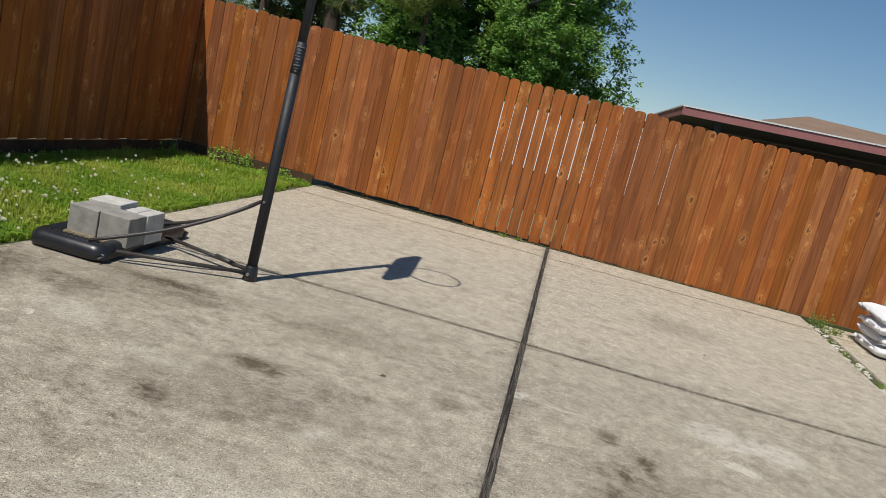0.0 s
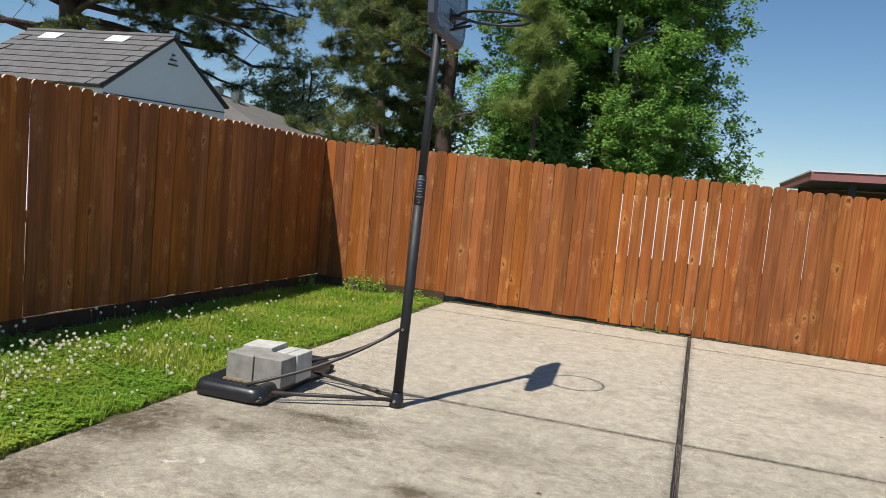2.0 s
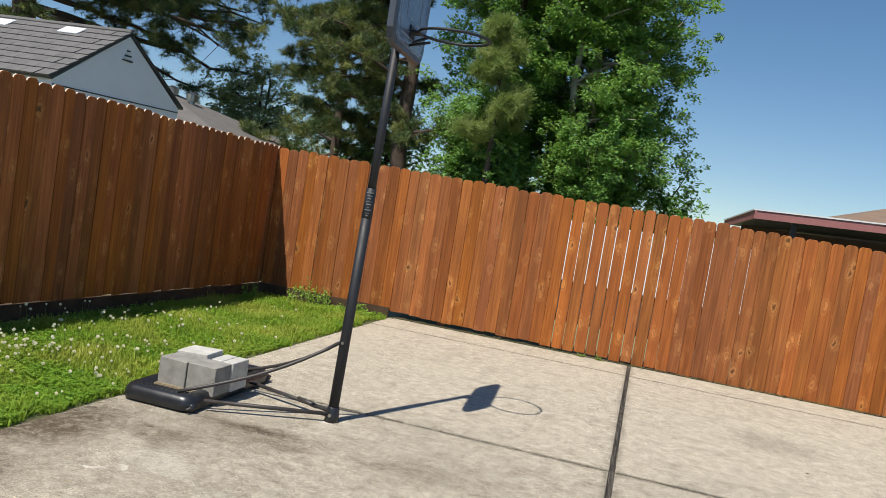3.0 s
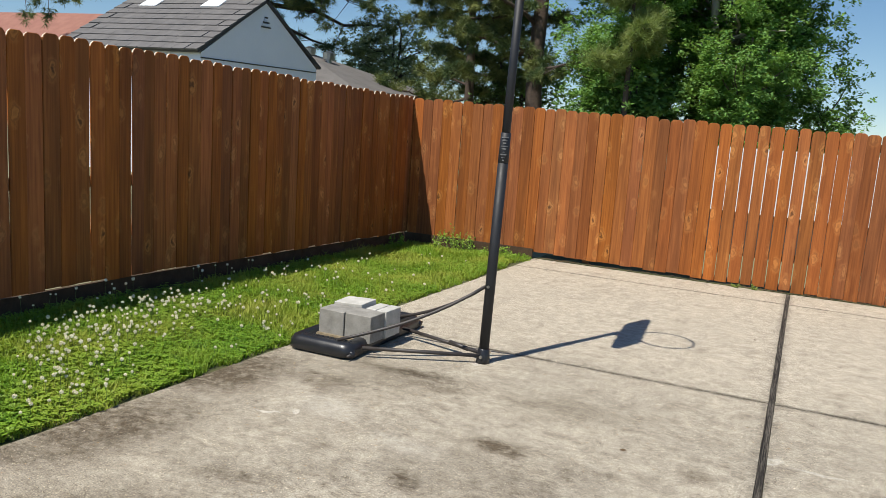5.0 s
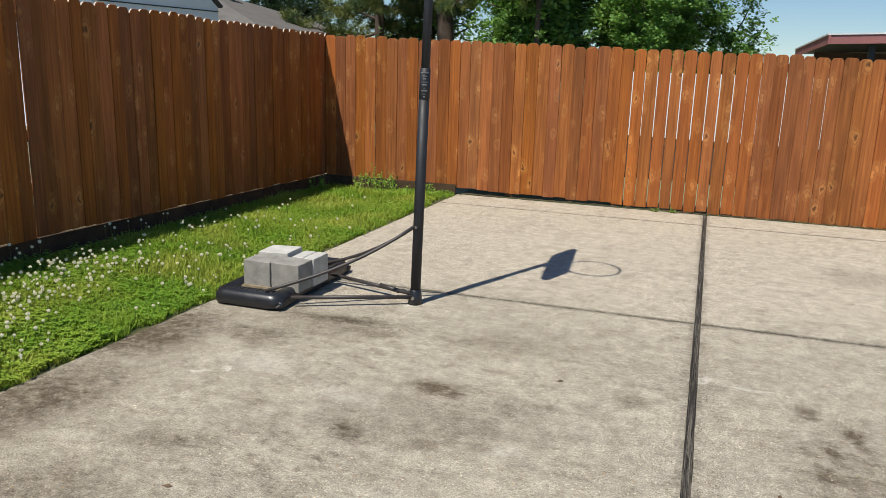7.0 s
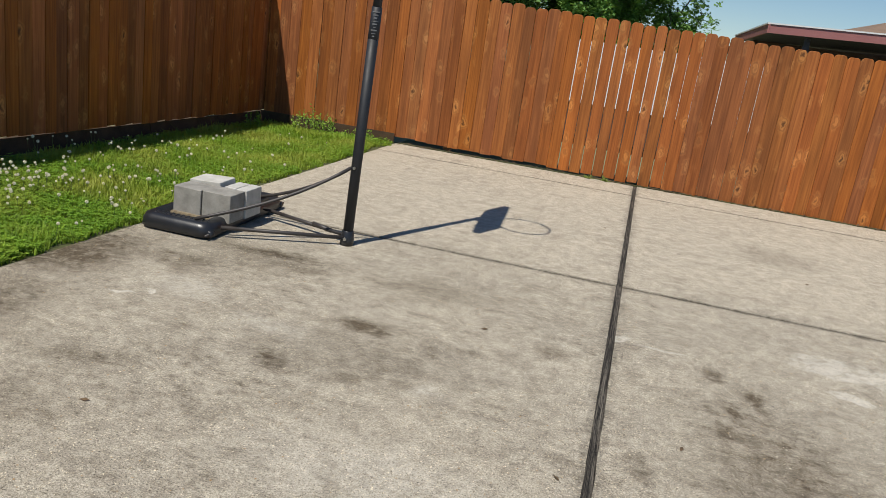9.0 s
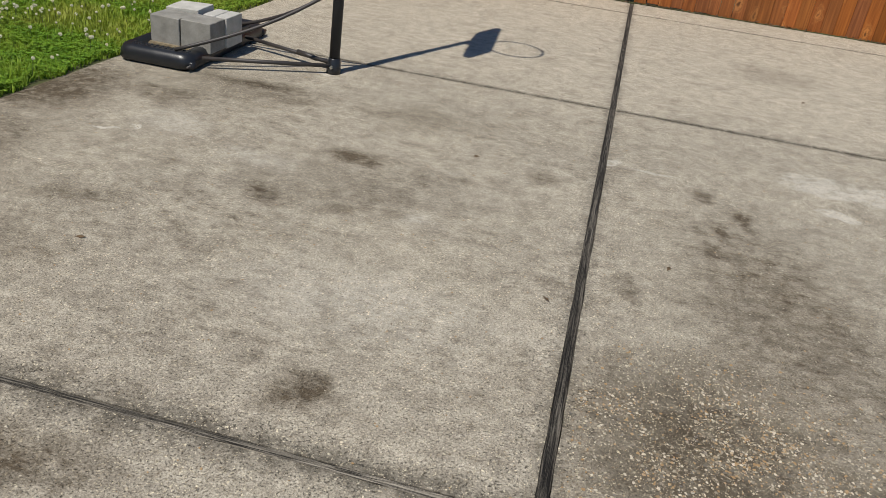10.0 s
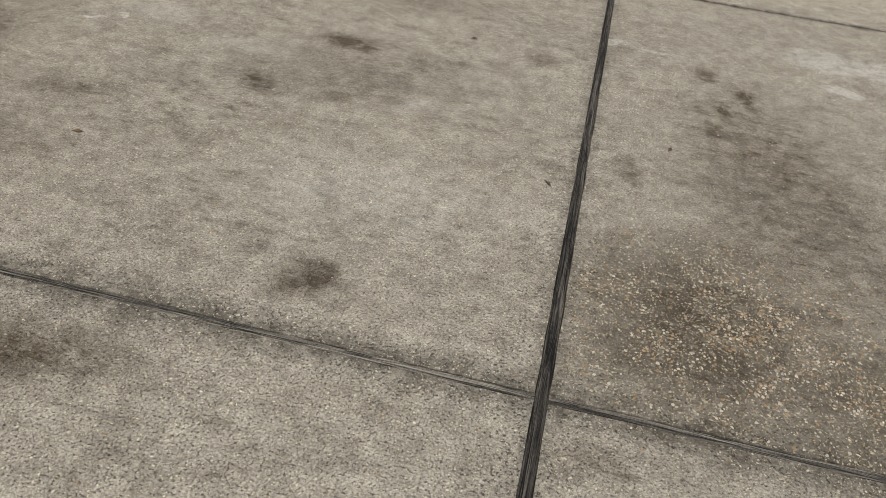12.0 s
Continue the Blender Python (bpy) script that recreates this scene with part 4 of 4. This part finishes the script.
for x, y, r in scatter(760, 8, 1.5, 10.0, flower_dens):
    z0 = lawn_height(x, y)
    z = z0 + r.uniform(0.06, 0.14) + (0.04 if x < -4.45 else 0)
    s = r.uniform(0.0065, 0.0135)
    lx, ly = r.uniform(-0.02, 0.02), r.uniform(-0.02, 0.02)
    st.tube([(x, y, z0), (x + lx * 0.5, y + ly * 0.5, (z0 + z) / 2), (x + lx, y + ly, z)], 0.0014, 3, False)
    c = Vector((x + lx, y + ly, z))
    # a ball of many small florets
    for i in range(26):
        t = math.acos(1 - 2 * (i + 0.5) / 26)
        p = i * 2.39996
        d = Vector((math.sin(t) * math.cos(p), math.sin(t) * math.sin(p), math.cos(t)))
        o = d.orthogonal().normalized() * s * 0.42
        q = d.cross(o)
        k = len(fl.v)
        fl.v += [tuple(c + d * s * 0.55 - o), tuple(c + d * s * 0.55 + q), tuple(c + d * s * 0.55 + o), tuple(c + d * s * 1.15)]
        fl.f += [(k, k + 1, k + 3), (k + 1, k + 2, k + 3), (k + 2, k, k + 3)]
flowers = solid("clover_flowers", fl, M["flower"], "white clover blossoms scattered over the lawn", "clover flowers", "stuff")
part("stems", st, M["stem"], flowers)


def weed(name, x, y, z, height, spread, count, seed, label, leaf="weed"):
    r = random.Random(seed)
    stems, leaves = Build(), Build()
    for i in range(count):
        a, d = r.uniform(0, 6.283), spread * r.random() ** 0.6
        bx, by = x + math.cos(a) * d, y + math.sin(a) * d
        h = height * r.uniform(0.4, 1.0) * (1 - 0.5 * d / spread)
        tip = Vector((bx + r.uniform(-0.5, 0.5) * h, by + r.uniform(-0.5, 0.5) * h, z + h))
        foot = Vector((bx, by, z - 0.01))
        stems.tube([foot, foot.lerp(tip, 0.5) + Vector((0, 0, 0.02)), tip], [0.003, 0.002, 0.001], 4, False)
        for j in range(13):
            p = foot.lerp(tip, r.uniform(0.15, 1.0))
            w = Vector((r.uniform(-1, 1), r.uniform(-1, 1), r.uniform(-0.3, 0.7))).normalized()
            s = w.orthogonal().normalized()
            L = r.uniform(0.016, 0.036)
            leaves.add([p, p + w * L * 0.5 + s * L * 0.28, p + w * L, p + w * L * 0.5 - s * L * 0.28], [(0, 1, 2, 3)])
    root = thing(name, label, "weed", (x, y, z))
    for nm, bd, mt in (("stems", stems, M["stem"]), ("foliage", leaves, M[leaf])):
        tagged(part(nm, bd, mt, root), kind="stuff").data.transform(Matrix.Translation((-x, -y, -z)))
    return root


W1 = "leafy green weed clump growing at the fence foot"
weed("weed", -4.0, 10.15, 0.03, 0.3, 0.28, 46, 1, W1, "clover")
weed("weed", -4.6, 9.75, -0.02, 0.34, 0.1, 12, 2, W1, "clover")
weed("weed", -3.35, 10.15, 0.0, 0.16, 0.25, 30, 3, W1, "clover")
weed("weed", 3.1, 10.08, -0.06, 0.32, 0.1, 18, 4, "leafy weed in the gap beside the slab")
weed("weed", 3.2, 9.9, -0.06, 0.14, 0.15, 26, 5, "leafy weed in the gap beside the slab")
for i, (x, y) in enumerate(((3.03, 9.4), (3.04, 9.0), (3.02, 8.5), (3.03, 8.0), (3.04, 7.4), (-0.55, 10.3), (-0.35, 10.31))):
    weed("weed", x, y, -0.05 if x > 1 else -0.01, 0.07, 0.07 if x > 1 else 0.05, 9, 20 + i, "low weeds rooted in a concrete gap")
for i in range(150):
    r = random.Random(900 + i)
    y = 5.5 + 4.6 * r.random()
    ps = r.uniform(0.012, 0.03)
    bm = bmesh.new()
    bmesh.ops.create_icosphere(bm, subdivisions=1, radius=ps)
    for v in bm.verts:
        v.co = Vector((v.co.x * 1.3, v.co.y, v.co.z * 0.6)) * (1 + 0.25 * noise.noise(v.co * 60 + Vector((i, 0, 0))))
    me = bpy.data.meshes.new("pebble")
    bm.to_mesh(me)
    bm.free()
    me.materials.append(M["pebble"])
    ob = tagged(new("pebble", me), "pale stone in the gap beside the slab", "pebble", "stones along the slab edge")
    ob.matrix_basis = pose(r.uniform(2.96, 3.08), y, -0.035, 0, 0, r.uniform(0, 180))
b = Build()
b.box(2.93, 3.11, -3, 10.3, -0.12, -0.045)
solid("gap_soil", b, M["soil"], "dark soil strip between the two concrete areas", "soil", "structure")


# ---- neighbouring buildings ----
def gable_shed():
    x0, x1, yf, yr, ym, ze, zr = -16.3, -12.0, 14.4, 19.1, 16.75, 2.69, 4.07
    root = thing("gabled_outbuilding", "pale blue-grey gabled outbuilding with a grey shingle roof", "outbuilding", (x1, ym, 0))
    shift = Matrix.Translation((-x1, -ym, 0))

    def piece(name, b, m, label="", parent=None):
        ob = part(name, b, m, parent or root, label)
        ob.data.transform(shift)
        return ob

    b = Build()
    b.prism([(x1 - 0.05, yf + 0.15, -0.1), (x1 - 0.05, yr - 0.15, -0.1), (x1 - 0.05, yr - 0.15, ze - 0.05), (x1 - 0.05, ym, zr - 0.08), (x1 - 0.05, yf + 0.15, ze - 0.05)], (0, 0, 0), (x0 - x1 + 0.1, 0, 0))
    wall = piece("wall", b, M["shed_wall"], "pale painted siding")
    b = Build()
    b.box(x1 - 0.06, x1 - 0.035, yf + 0.15, yr - 0.15, ze - 0.16, ze - 0.135)
    piece("trim_line", b, M["trim"], "", wall)
    for i in range(5):
        b = Build()
        w = 0.34 - i * 0.06
        b.box(x1 - 0.055, x1 - 0.02, ym - w * 0.5, ym + w * 0.5, 3.42 + i * 0.055, 3.45 + i * 0.055)
        piece("vent_slat", b, M["trim"] if i % 2 == 0 else M["shed_wall"], "", wall)
    pitch = math.atan2(zr - ze, ym - yf)
    run = math.hypot(zr - ze, ym - yf)
    for way in (-1, 1):
        b = Build()
        ey = yf if way < 0 else yr
        n = Vector((0, way * math.sin(pitch), math.cos(pitch)))
        q = [Vector((x0, ey, ze)), Vector((x1, ey, ze)), Vector((x1, ym, zr)), Vector((x0, ym, zr))]
        b.prism(q, -n * 0.06, (0, 0, 0))
        roof = piece("roof", b, M["trim"], "roof deck with a dark rake edge")
        if way > 0:
            continue
        courses, cols = 9, 13
        tl, tw = run / courses, (x1 - x0) / cols
        rot = Matrix.Rotation(pitch, 4, "X")
        shapes = []
        for s in range(4):
            bb = Build()
            jx = 0.002 * s
            bb.add([(-tw / 2 + 0.0006, -0.02, 0.028), (tw / 2 - 0.0006 - jx, -0.02 - 0.012 * (s % 2), 0.032), (tw / 2 - 0.0006, tl + 0.03, 0.006), (-tw / 2 + 0.0006, tl + 0.03, 0.006),
                    (-tw / 2 + 0.0006, -0.02, 0.0), (tw / 2 - 0.0006 - jx, -0.02 - 0.012 * (s % 2), 0.0), (tw / 2 - 0.0006, tl + 0.03, 0.0), (-tw / 2 + 0.0006, tl + 0.03, 0.0)],
                   [(0, 1, 2, 3), (4, 5, 1, 0), (5, 6, 2, 1), (7, 4, 0, 3), (6, 7, 3, 2)])
            shapes.append(bb.mesh("shingle", M["tile"]))
        for i in range(courses):
            for j in range(cols):
                x = x0 + (j + 0.5 + (0.22 if i % 2 else -0.1) * (0 < j < cols - 1)) * tw
                p = Vector((x - x1, yf - ym, ze)) + rot @ Vector((0, i * tl, 0.001))
                part("shingle", RND.choice(shapes), None, roof, at=Matrix.Translation(p) @ rot)
        for cx in (-15.3, -13.35):
            bb = Build()
            bb.box(-0.27, 0.27, run - 0.52, run - 0.17, 0.02, 0.048, bevel=0.006)
            ob = part("roof_vent", bb, M["skylight"], roof, "bright white roof vent", at=Matrix.Translation((cx - x1, yf - ym, ze)) @ rot)
    b = Build()
    b.tube([(x0, ym, zr + 0.01), (x1, ym, zr + 0.01)], 0.06, 8)
    piece("ridge_cap", b, M["tile"])
    return root


gable_shed()


def hip_house(name, label, x0, x1, y0, y1, eave, ridge, inset, roof_mat, wall_mat, vents=()):
    root = thing(name, label, "house", ((x0 + x1) / 2, (y0 + y1) / 2, 0))
    shift = Matrix.Translation((-(x0 + x1) / 2, -(y0 + y1) / 2, 0))
    b = Build()
    b.box(x0 + 0.4, x1 - 0.4, y0 + 0.4, y1 - 0.4, -0.1, eave)
    part("wall", b, wall_mat, root).data.transform(shift)
    ym = (y0 + y1) / 2
    b = Build()
    b.add([(x0, y0, eave - 0.1), (x1, y0, eave - 0.1), (x1, y1, eave - 0.1), (x0, y1, eave - 0.1), (x0, y0, eave + 0.05), (x1, y0, eave + 0.05), (x1, y1, eave + 0.05), (x0, y1, eave + 0.05),
           (x0 + inset, ym, ridge), (x1 - inset, ym, ridge)],
          [(3, 2, 1, 0), (0, 1, 5, 4), (1, 2, 6, 5), (2, 3, 7, 6), (3, 0, 4, 7), (4, 5, 9, 8), (6, 7, 8, 9), (5, 6, 9), (7, 4, 8)])
    roof = part("roof", b, roof_mat, root)
    roof.data.transform(shift)
    for x, y, z in vents:
        b = Build()
        b.tube([(x, y, z - 0.5), (x, y, z + 0.1), (x, y, z + 0.1), (x, y, z + 0.32), (x, y, z + 0.4)], [0.1, 0.1, 0.2, 0.22, 0.05], 12)
        part("roof_vent", b, M["steel"], roof, "round metal turbine vent").data.transform(shift)
    return root


hip_house("house", "low neighbouring house with a dark grey shingle roof", -23.0, -12.6, 22.0, 28.6, 2.2, 3.6, 4.3, M["roof_grey"], M["shed_wall"],
          ((-16.45, 25.1, 3.34), (-15.65, 25.1, 3.2)))
hip_house("house", "distant house with a red-brown shingle roof", -56, -27.2, 28, 36, 3.0, 5.6, 3.0, M["roof_brown"], M["dim_wall"])
hip_house("house", "distant house with a tan shingle hip roof", 4.0, 18, 22.5, 29.5, 2.25, 3.12, 2.3, M["roof_tan"], M["dim_wall"])


def carport():
    root = thing("carport", "neighbour's flat carport with a faded maroon fascia", "carport", (1.71, 16, 0))
    shift = Matrix.Translation((-1.71, -16, 0))

    def piece(name, b, m, label="", parent=None):
        ob = part(name, b, m, parent or root, label)
        ob.data.transform(shift)
        return ob

    A, B, C, D = (1.71, 16, 2.19), (9.5, 16, 2.47), (9.5, 20.5, 2.28), (1.6, 20.5, 2.0)
    # the underside's shade is put into the deck's dark colour
    b = Build()
    b.prism([A, B, C, D], (0, 0, -0.1), (0, 0, -0.02))
    piece("roof", b, M["trim"], "flat roof deck coloured dark for the shade beneath it")
    for p, q in ((A, B), (A, D)):
        b = Build()
        w = (Vector(q) - Vector(p)).normalized()
        s = Vector((w.y, -w.x, 0)) * (0.03 if p is A and q is B else -0.03)
        b.prism([Vector(p) + s, Vector(q) + s, Vector(q), Vector(p)], (0, 0, -0.16), (0, 0, -0.015))
        fa = piece("fascia", b, M["fascia"], "faded maroon board")
        b = Build()
        b.prism([Vector(p) + s * 1.6, Vector(q) + s * 1.6, Vector(q) - s, Vector(p) - s], (0, 0, -0.013), (0, 0, 0.012))
        piece("drip_edge", b, M["drip"], "pale metal drip edge", fa)
    for x, y in ((2.4, 16.3), (5.5, 16.3), (9.2, 16.3)):
        b = Build()
        b.box(x - 0.05, x + 0.05, y - 0.05, y + 0.05, -0.1, 2.05)
        piece("post", b, M["trim"])
    # dark wall added so the carport's inside looks shaded
    b = Build()
    b.box(1.9, 9.4, 19.8, 20.0, -0.1, 1.95)
    piece("back_wall", b, M["dim_wall"], "dark wall added to stand for the shade inside the carport")
    return root


carport()
# white wall and dark base added as backing for the open picket gaps
b = Build()
b.box(-1.34, 1.7, 14.0, 14.15, 0.46, 1.5, bevel=0.01)
backing_base = Build()
backing_base.box(-1.38, 1.74, 13.97, 14.18, -0.1, 0.46)
solid("garden_wall", backing_base, M["dim_wall"], "dark base added so the fence gaps stay dark lower down", "wall", "structure")
solid("garden_wall", b, M["white_wall"], "low white wall added to show bright through the fence gaps", "wall", "structure")


# ---- trees ----
def leaf_cluster(build, centre, radius, count, size, r, flat=0.75):
    for _ in range(count):
        d = Vector((r.gauss(0, 1), r.gauss(0, 1), r.gauss(0, 1))).normalized() * radius * r.random() ** 0.45
        p = centre + Vector((d.x, d.y, d.z * flat))
        w = Vector((r.uniform(-1, 1), r.uniform(-1, 1), r.uniform(-0.7, 0.4))).normalized()
        s = w.cross(Vector((r.uniform(-0.6, 0.6), r.uniform(-0.6, 0.6), 1))).normalized()
        L = size * r.uniform(0.6, 1.25)
        u = w.cross(s) * L * 0.1
        k = len(build.v)
        build.v += [tuple(p), tuple(p + w * L * 0.5 + s * L * 0.33 + u), tuple(p + w * L), tuple(p + w * L * 0.5 - s * L * 0.33 + u)]
        build.f += [(k, k + 1, k + 2), (k, k + 2, k + 3)]


def tuft(build, p, way, size, r, count=22):
    """A spray of pine needles round the end of a twig."""
    for _ in range(count):
        w = (way * r.uniform(0.1, 1.2) + Vector((r.gauss(0, 0.6), r.gauss(0, 0.6), r.gauss(0, 0.55)))).normalized()
        s = w.orthogonal().normalized()
        s = (s * math.cos(t := r.uniform(0, 6.28)) + w.cross(s) * math.sin(t)) * size * 0.036
        L = size * r.uniform(0.65, 1.15)
        k = len(build.v)
        build.v += [tuple(p - s), tuple(p + s), tuple(p + w * L)]
        build.f.append((k, k + 1, k + 2))


def limb_path(a, b, r, bend, n=6, jit=0.012):
    a, b = Vector(a), Vector(b)
    side = Vector((r.uniform(-1, 1), r.uniform(-1, 1), r.uniform(-0.3, 0.6))) * (b - a).length * bend
    return [a.lerp(b, i / n) + side * math.sin(math.pi * i / n) + Vector((r.gauss(0, 1), r.gauss(0, 1), r.gauss(0, 1))) * (b - a).length * jit for i in range(n + 1)]


def broadleaf(x, y, height, radius, low, seed, bark, leaf, leaves, size, label, trunk=0.16, fork=2, clump=0.75, bare=None):
    r = random.Random(seed)
    root = thing("tree", label, "tree", (x, y, -0.09))
    base = Vector((0, 0, 0))
    wood, crown = Build(), Build()
    tips = []
    for f in range(fork):
        top = Vector((r.uniform(-0.25, 0.25) * radius, r.uniform(-0.25, 0.25) * radius, height * r.uniform(0.82, 0.95)))
        path = limb_path(base + Vector((r.uniform(-0.2, 0.2), r.uniform(-0.2, 0.2), 0)), top, r, 0.04, 8, 0.006)
        wood.tube(path, [trunk * (1 - 0.85 * i / 8) + 0.015 for i in range(9)], 9)
        for i in range(15):
            t = r.uniform(0.18, 0.98)
            s = path[int(t * 8)]
            a = r.uniform(0, 6.283)
            frac = math.sin(math.pi * min(1, max(0.12, (s.z / height)))) ** 0.5
            e = Vector((math.cos(a) * radius * frac * r.uniform(0.55, 1.0), math.sin(a) * radius * frac * r.uniform(0.55, 1.0), max(low, s.z + r.uniform(-0.4, 1.6))))
            lp = limb_path(s, e, r, 0.1, 5)
            wood.tube(lp, [trunk * 0.32 * (1 - 0.85 * q / 5) + 0.008 for q in range(6)], 6)
            tips += [lp[5], lp[4], lp[3]]
    per = max(20, int(leaves / len(tips)))
    for p in tips:
        for _ in range(6):
            c = p + Vector((r.gauss(0, 0.62), r.gauss(0, 0.62), r.gauss(0, 0.6))) * clump
            c.z = max(low, c.z)
            # a bare stretch of stem shows on the sunny side
            if bare and bare[0] < c.z < bare[1] and c.y < 0.3 and abs(c.x) < 0.42:
                continue
            leaf_cluster(crown, c, clump * r.uniform(0.22, 0.55), per // 6, size, r)
    part("trunk", wood, bark, root, smooth=True)
    part("crown", crown, leaf, root)
    return root


def pine(x, y, height, radius, low, seed, label, trunk=0.24, limbs=26, needle="needle", size=0.25, tufts=13, aim=None):
    r = random.Random(seed)
    root = thing("pine_tree", label, "pine tree", (x, y, -0.09))
    wood, crown = Build(), Build()
    path = limb_path((0, 0, 0), (r.uniform(-0.3, 0.3), r.uniform(-0.3, 0.3), height), r, 0.006, 10, 0.0025)
    wood.tube(path, [trunk * (1 - 0.8 * i / 10) + 0.01 for i in range(11)], 12)
    for i in range(limbs):
        z = low + (height * 0.97 - low) * (i + r.random()) / limbs
        t = z / height * 10
        s = path[int(t)].lerp(path[min(10, int(t) + 1)], t % 1)
        a = r.uniform(0, 6.283) if not aim or r.random() > 0.8 else r.gauss(aim, 0.6)
        reach = radius * (1.05 - 0.75 * (z - low) / (height - low)) * r.uniform(0.55, 1.0)
        e = s + Vector((math.cos(a) * reach, math.sin(a) * reach, reach * r.uniform(-0.3, 0.25)))
        lp = limb_path(s, e, r, 0.09, 7)
        wood.tube(lp, [trunk * 0.26 * (1 - 0.85 * q / 7) + 0.008 for q in range(8)], 6)
        for q in range(2, 8):
            for _ in range(3):
                way = Vector((r.gauss(0, 1), r.gauss(0, 1), r.gauss(0, 0.45))).normalized()
                way = (way + (e - s).normalized() * 0.6).normalized()
                tip = lp[q] + way * reach * r.uniform(0.06, 0.24)
                wood.tube([lp[q], lp[q].lerp(tip, 0.5) - Vector((0, 0, 0.04)), tip], [0.014, 0.009, 0.005], 4, False)
                for m in range(tufts):
                    p = lp[q].lerp(tip, r.uniform(0.7, 1.05)) + Vector((r.gauss(0, 1), r.gauss(0, 1), r.gauss(0, 0.7))) * size * 0.42
                    tuft(crown, p, (way + Vector((0, 0, 0.35))).normalized(), size, r, 18)
    part("trunk", wood, M["bark_pine"], root, smooth=True)
    part("crown", crown, M[needle], root)
    return root


TALL = "tall broadleaf tree in full bright green leaf behind the fence"
broadleaf(-2.35, 25.6, 12.5, 2.6, 1.5, 31, M["bark_pale"], M["leaf"], 84000, 0.115, TALL, 0.16, 3, bare=(2.8, 4.9))
broadleaf(-1.3, 26.0, 12.0, 1.75, 1.5, 32, M["bark_pale"], M["leaf"], 62000, 0.115, TALL, 0.13, 3)
broadleaf(-5.3, 25.6, 12.0, 2.2, 1.5, 33, M["bark"], M["leaf"], 72000, 0.115, TALL, 0.15, 3)
broadleaf(-3.6, 28.5, 12.5, 3.0, 1.5, 39, M["bark"], M["leaf_dark"], 40000, 0.16, TALL, 0.15, 3)
broadleaf(-1.75, 23.8, 4.6, 1.3, 1.4, 34, M["bark"], M["leaf"], 20000, 0.11, "low leafy tree catching the sun behind the fence", 0.07, 2, 0.5)
broadleaf(0.25, 26.4, 3.0, 0.9, 1.2, 35, M["bark"], M["leaf"], 7000, 0.13, "low leafy shrub behind the fence", 0.06, 2, 0.4)
broadleaf(-5.4, 23.2, 4.4, 1.0, 1.4, 36, M["bark"], M["leaf"], 14000, 0.11, "low leafy tree catching the sun behind the fence", 0.07, 2, 0.5)
broadleaf(-4.6, 23.5, 3.6, 1.3, 1.3, 40, M["bark"], M["leaf_dark"], 9000, 0.17, "low dark shrubbery behind the fence", 0.07, 2, 0.5)
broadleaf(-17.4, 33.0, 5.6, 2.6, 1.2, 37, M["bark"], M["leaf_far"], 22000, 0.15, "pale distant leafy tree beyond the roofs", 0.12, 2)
broadleaf(-10.5, 31.0, 4.2, 2.4, 1.0, 38, M["bark"], M["leaf_dark"], 6000, 0.2, "dark distant shrubbery beyond the fence", 0.1, 2)
PINE = "tall dark pine with drooping needle sprays behind the fence"
pine(-8.5, 26.6, 17.0, 4.6, 3.0, 41, PINE, 0.3, 44, aim=3.3, tufts=15)
pine(-24.4, 26.8, 20.0, 10.8, 5.6, 42, PINE, 0.54, 100, aim=0.02, tufts=16, size=0.3)
pine(-11.2, 27.5, 16.0, 3.2, 1.9, 43, PINE, 0.17, 60, aim=None, tufts=13)
pine(-4.6, 22.3, 6.6, 1.5, 3.2, 44, "small feathery pale green pine behind the fence", 0.09, 20, "needle_pale", 0.27, 5)


# ---- litter along the back fence ----
b = Build()
b.box(-2.9, 3.8, 10.325, 10.7, -0.12, 0.004)
solid("fence_soil", b, M["soil"], "dark soil strip under the back fence", "soil", "structure")
g = Build()
r = random.Random(77)
for _ in range(650):
    x, y = r.uniform(-2.95, 3.0), FENCE_Y - abs(r.gauss(0, 0.045)) - 0.005
    if noise.noise(Vector((x * 2.1, 0, 3))) < r.uniform(-0.5, 0.5):
        continue
    a, L = r.uniform(0, 3.14), r.uniform(0.01, 0.035)
    dx, dy, wx, wy = math.cos(a) * L, math.sin(a) * L, -math.sin(a) * L * 0.3, math.cos(a) * L * 0.3
    z = 0.006 + r.random() * 0.012
    g.add([(x - dx, y - dy, z), (x + wx, y + wy, z + 0.006), (x + dx, y + dy, z + 0.002), (x - wx, y - wy, z)], [(0, 1, 2), (0, 2, 3)])
solid("leaf_litter", g, M["litter"], "dry brown leaf litter along the fence foot", "leaf litter", "stuff")
for x, y, turn in ((-0.68, 4.94, 20), (0.36, 4.1, 70), (-0.12, 3.62, 130), (-1.95, 3.3, 10), (1.4, 7.3, 40), (-0.2, 7.9, 95)):
    b = Build()
    b.add([(-0.022, 0, 0.002), (0, 0.009, 0.008), (0.024, 0.002, 0.004), (0.002, -0.009, 0.003)], [(0, 1, 2), (0, 2, 3)])
    ob = solid("dry_leaf", b, M["litter"], "small dry brown leaf lying on the concrete", "leaf", group="fallen leaves")
    ob.matrix_basis = pose(x, y, 0.001, 0, 0, turn)
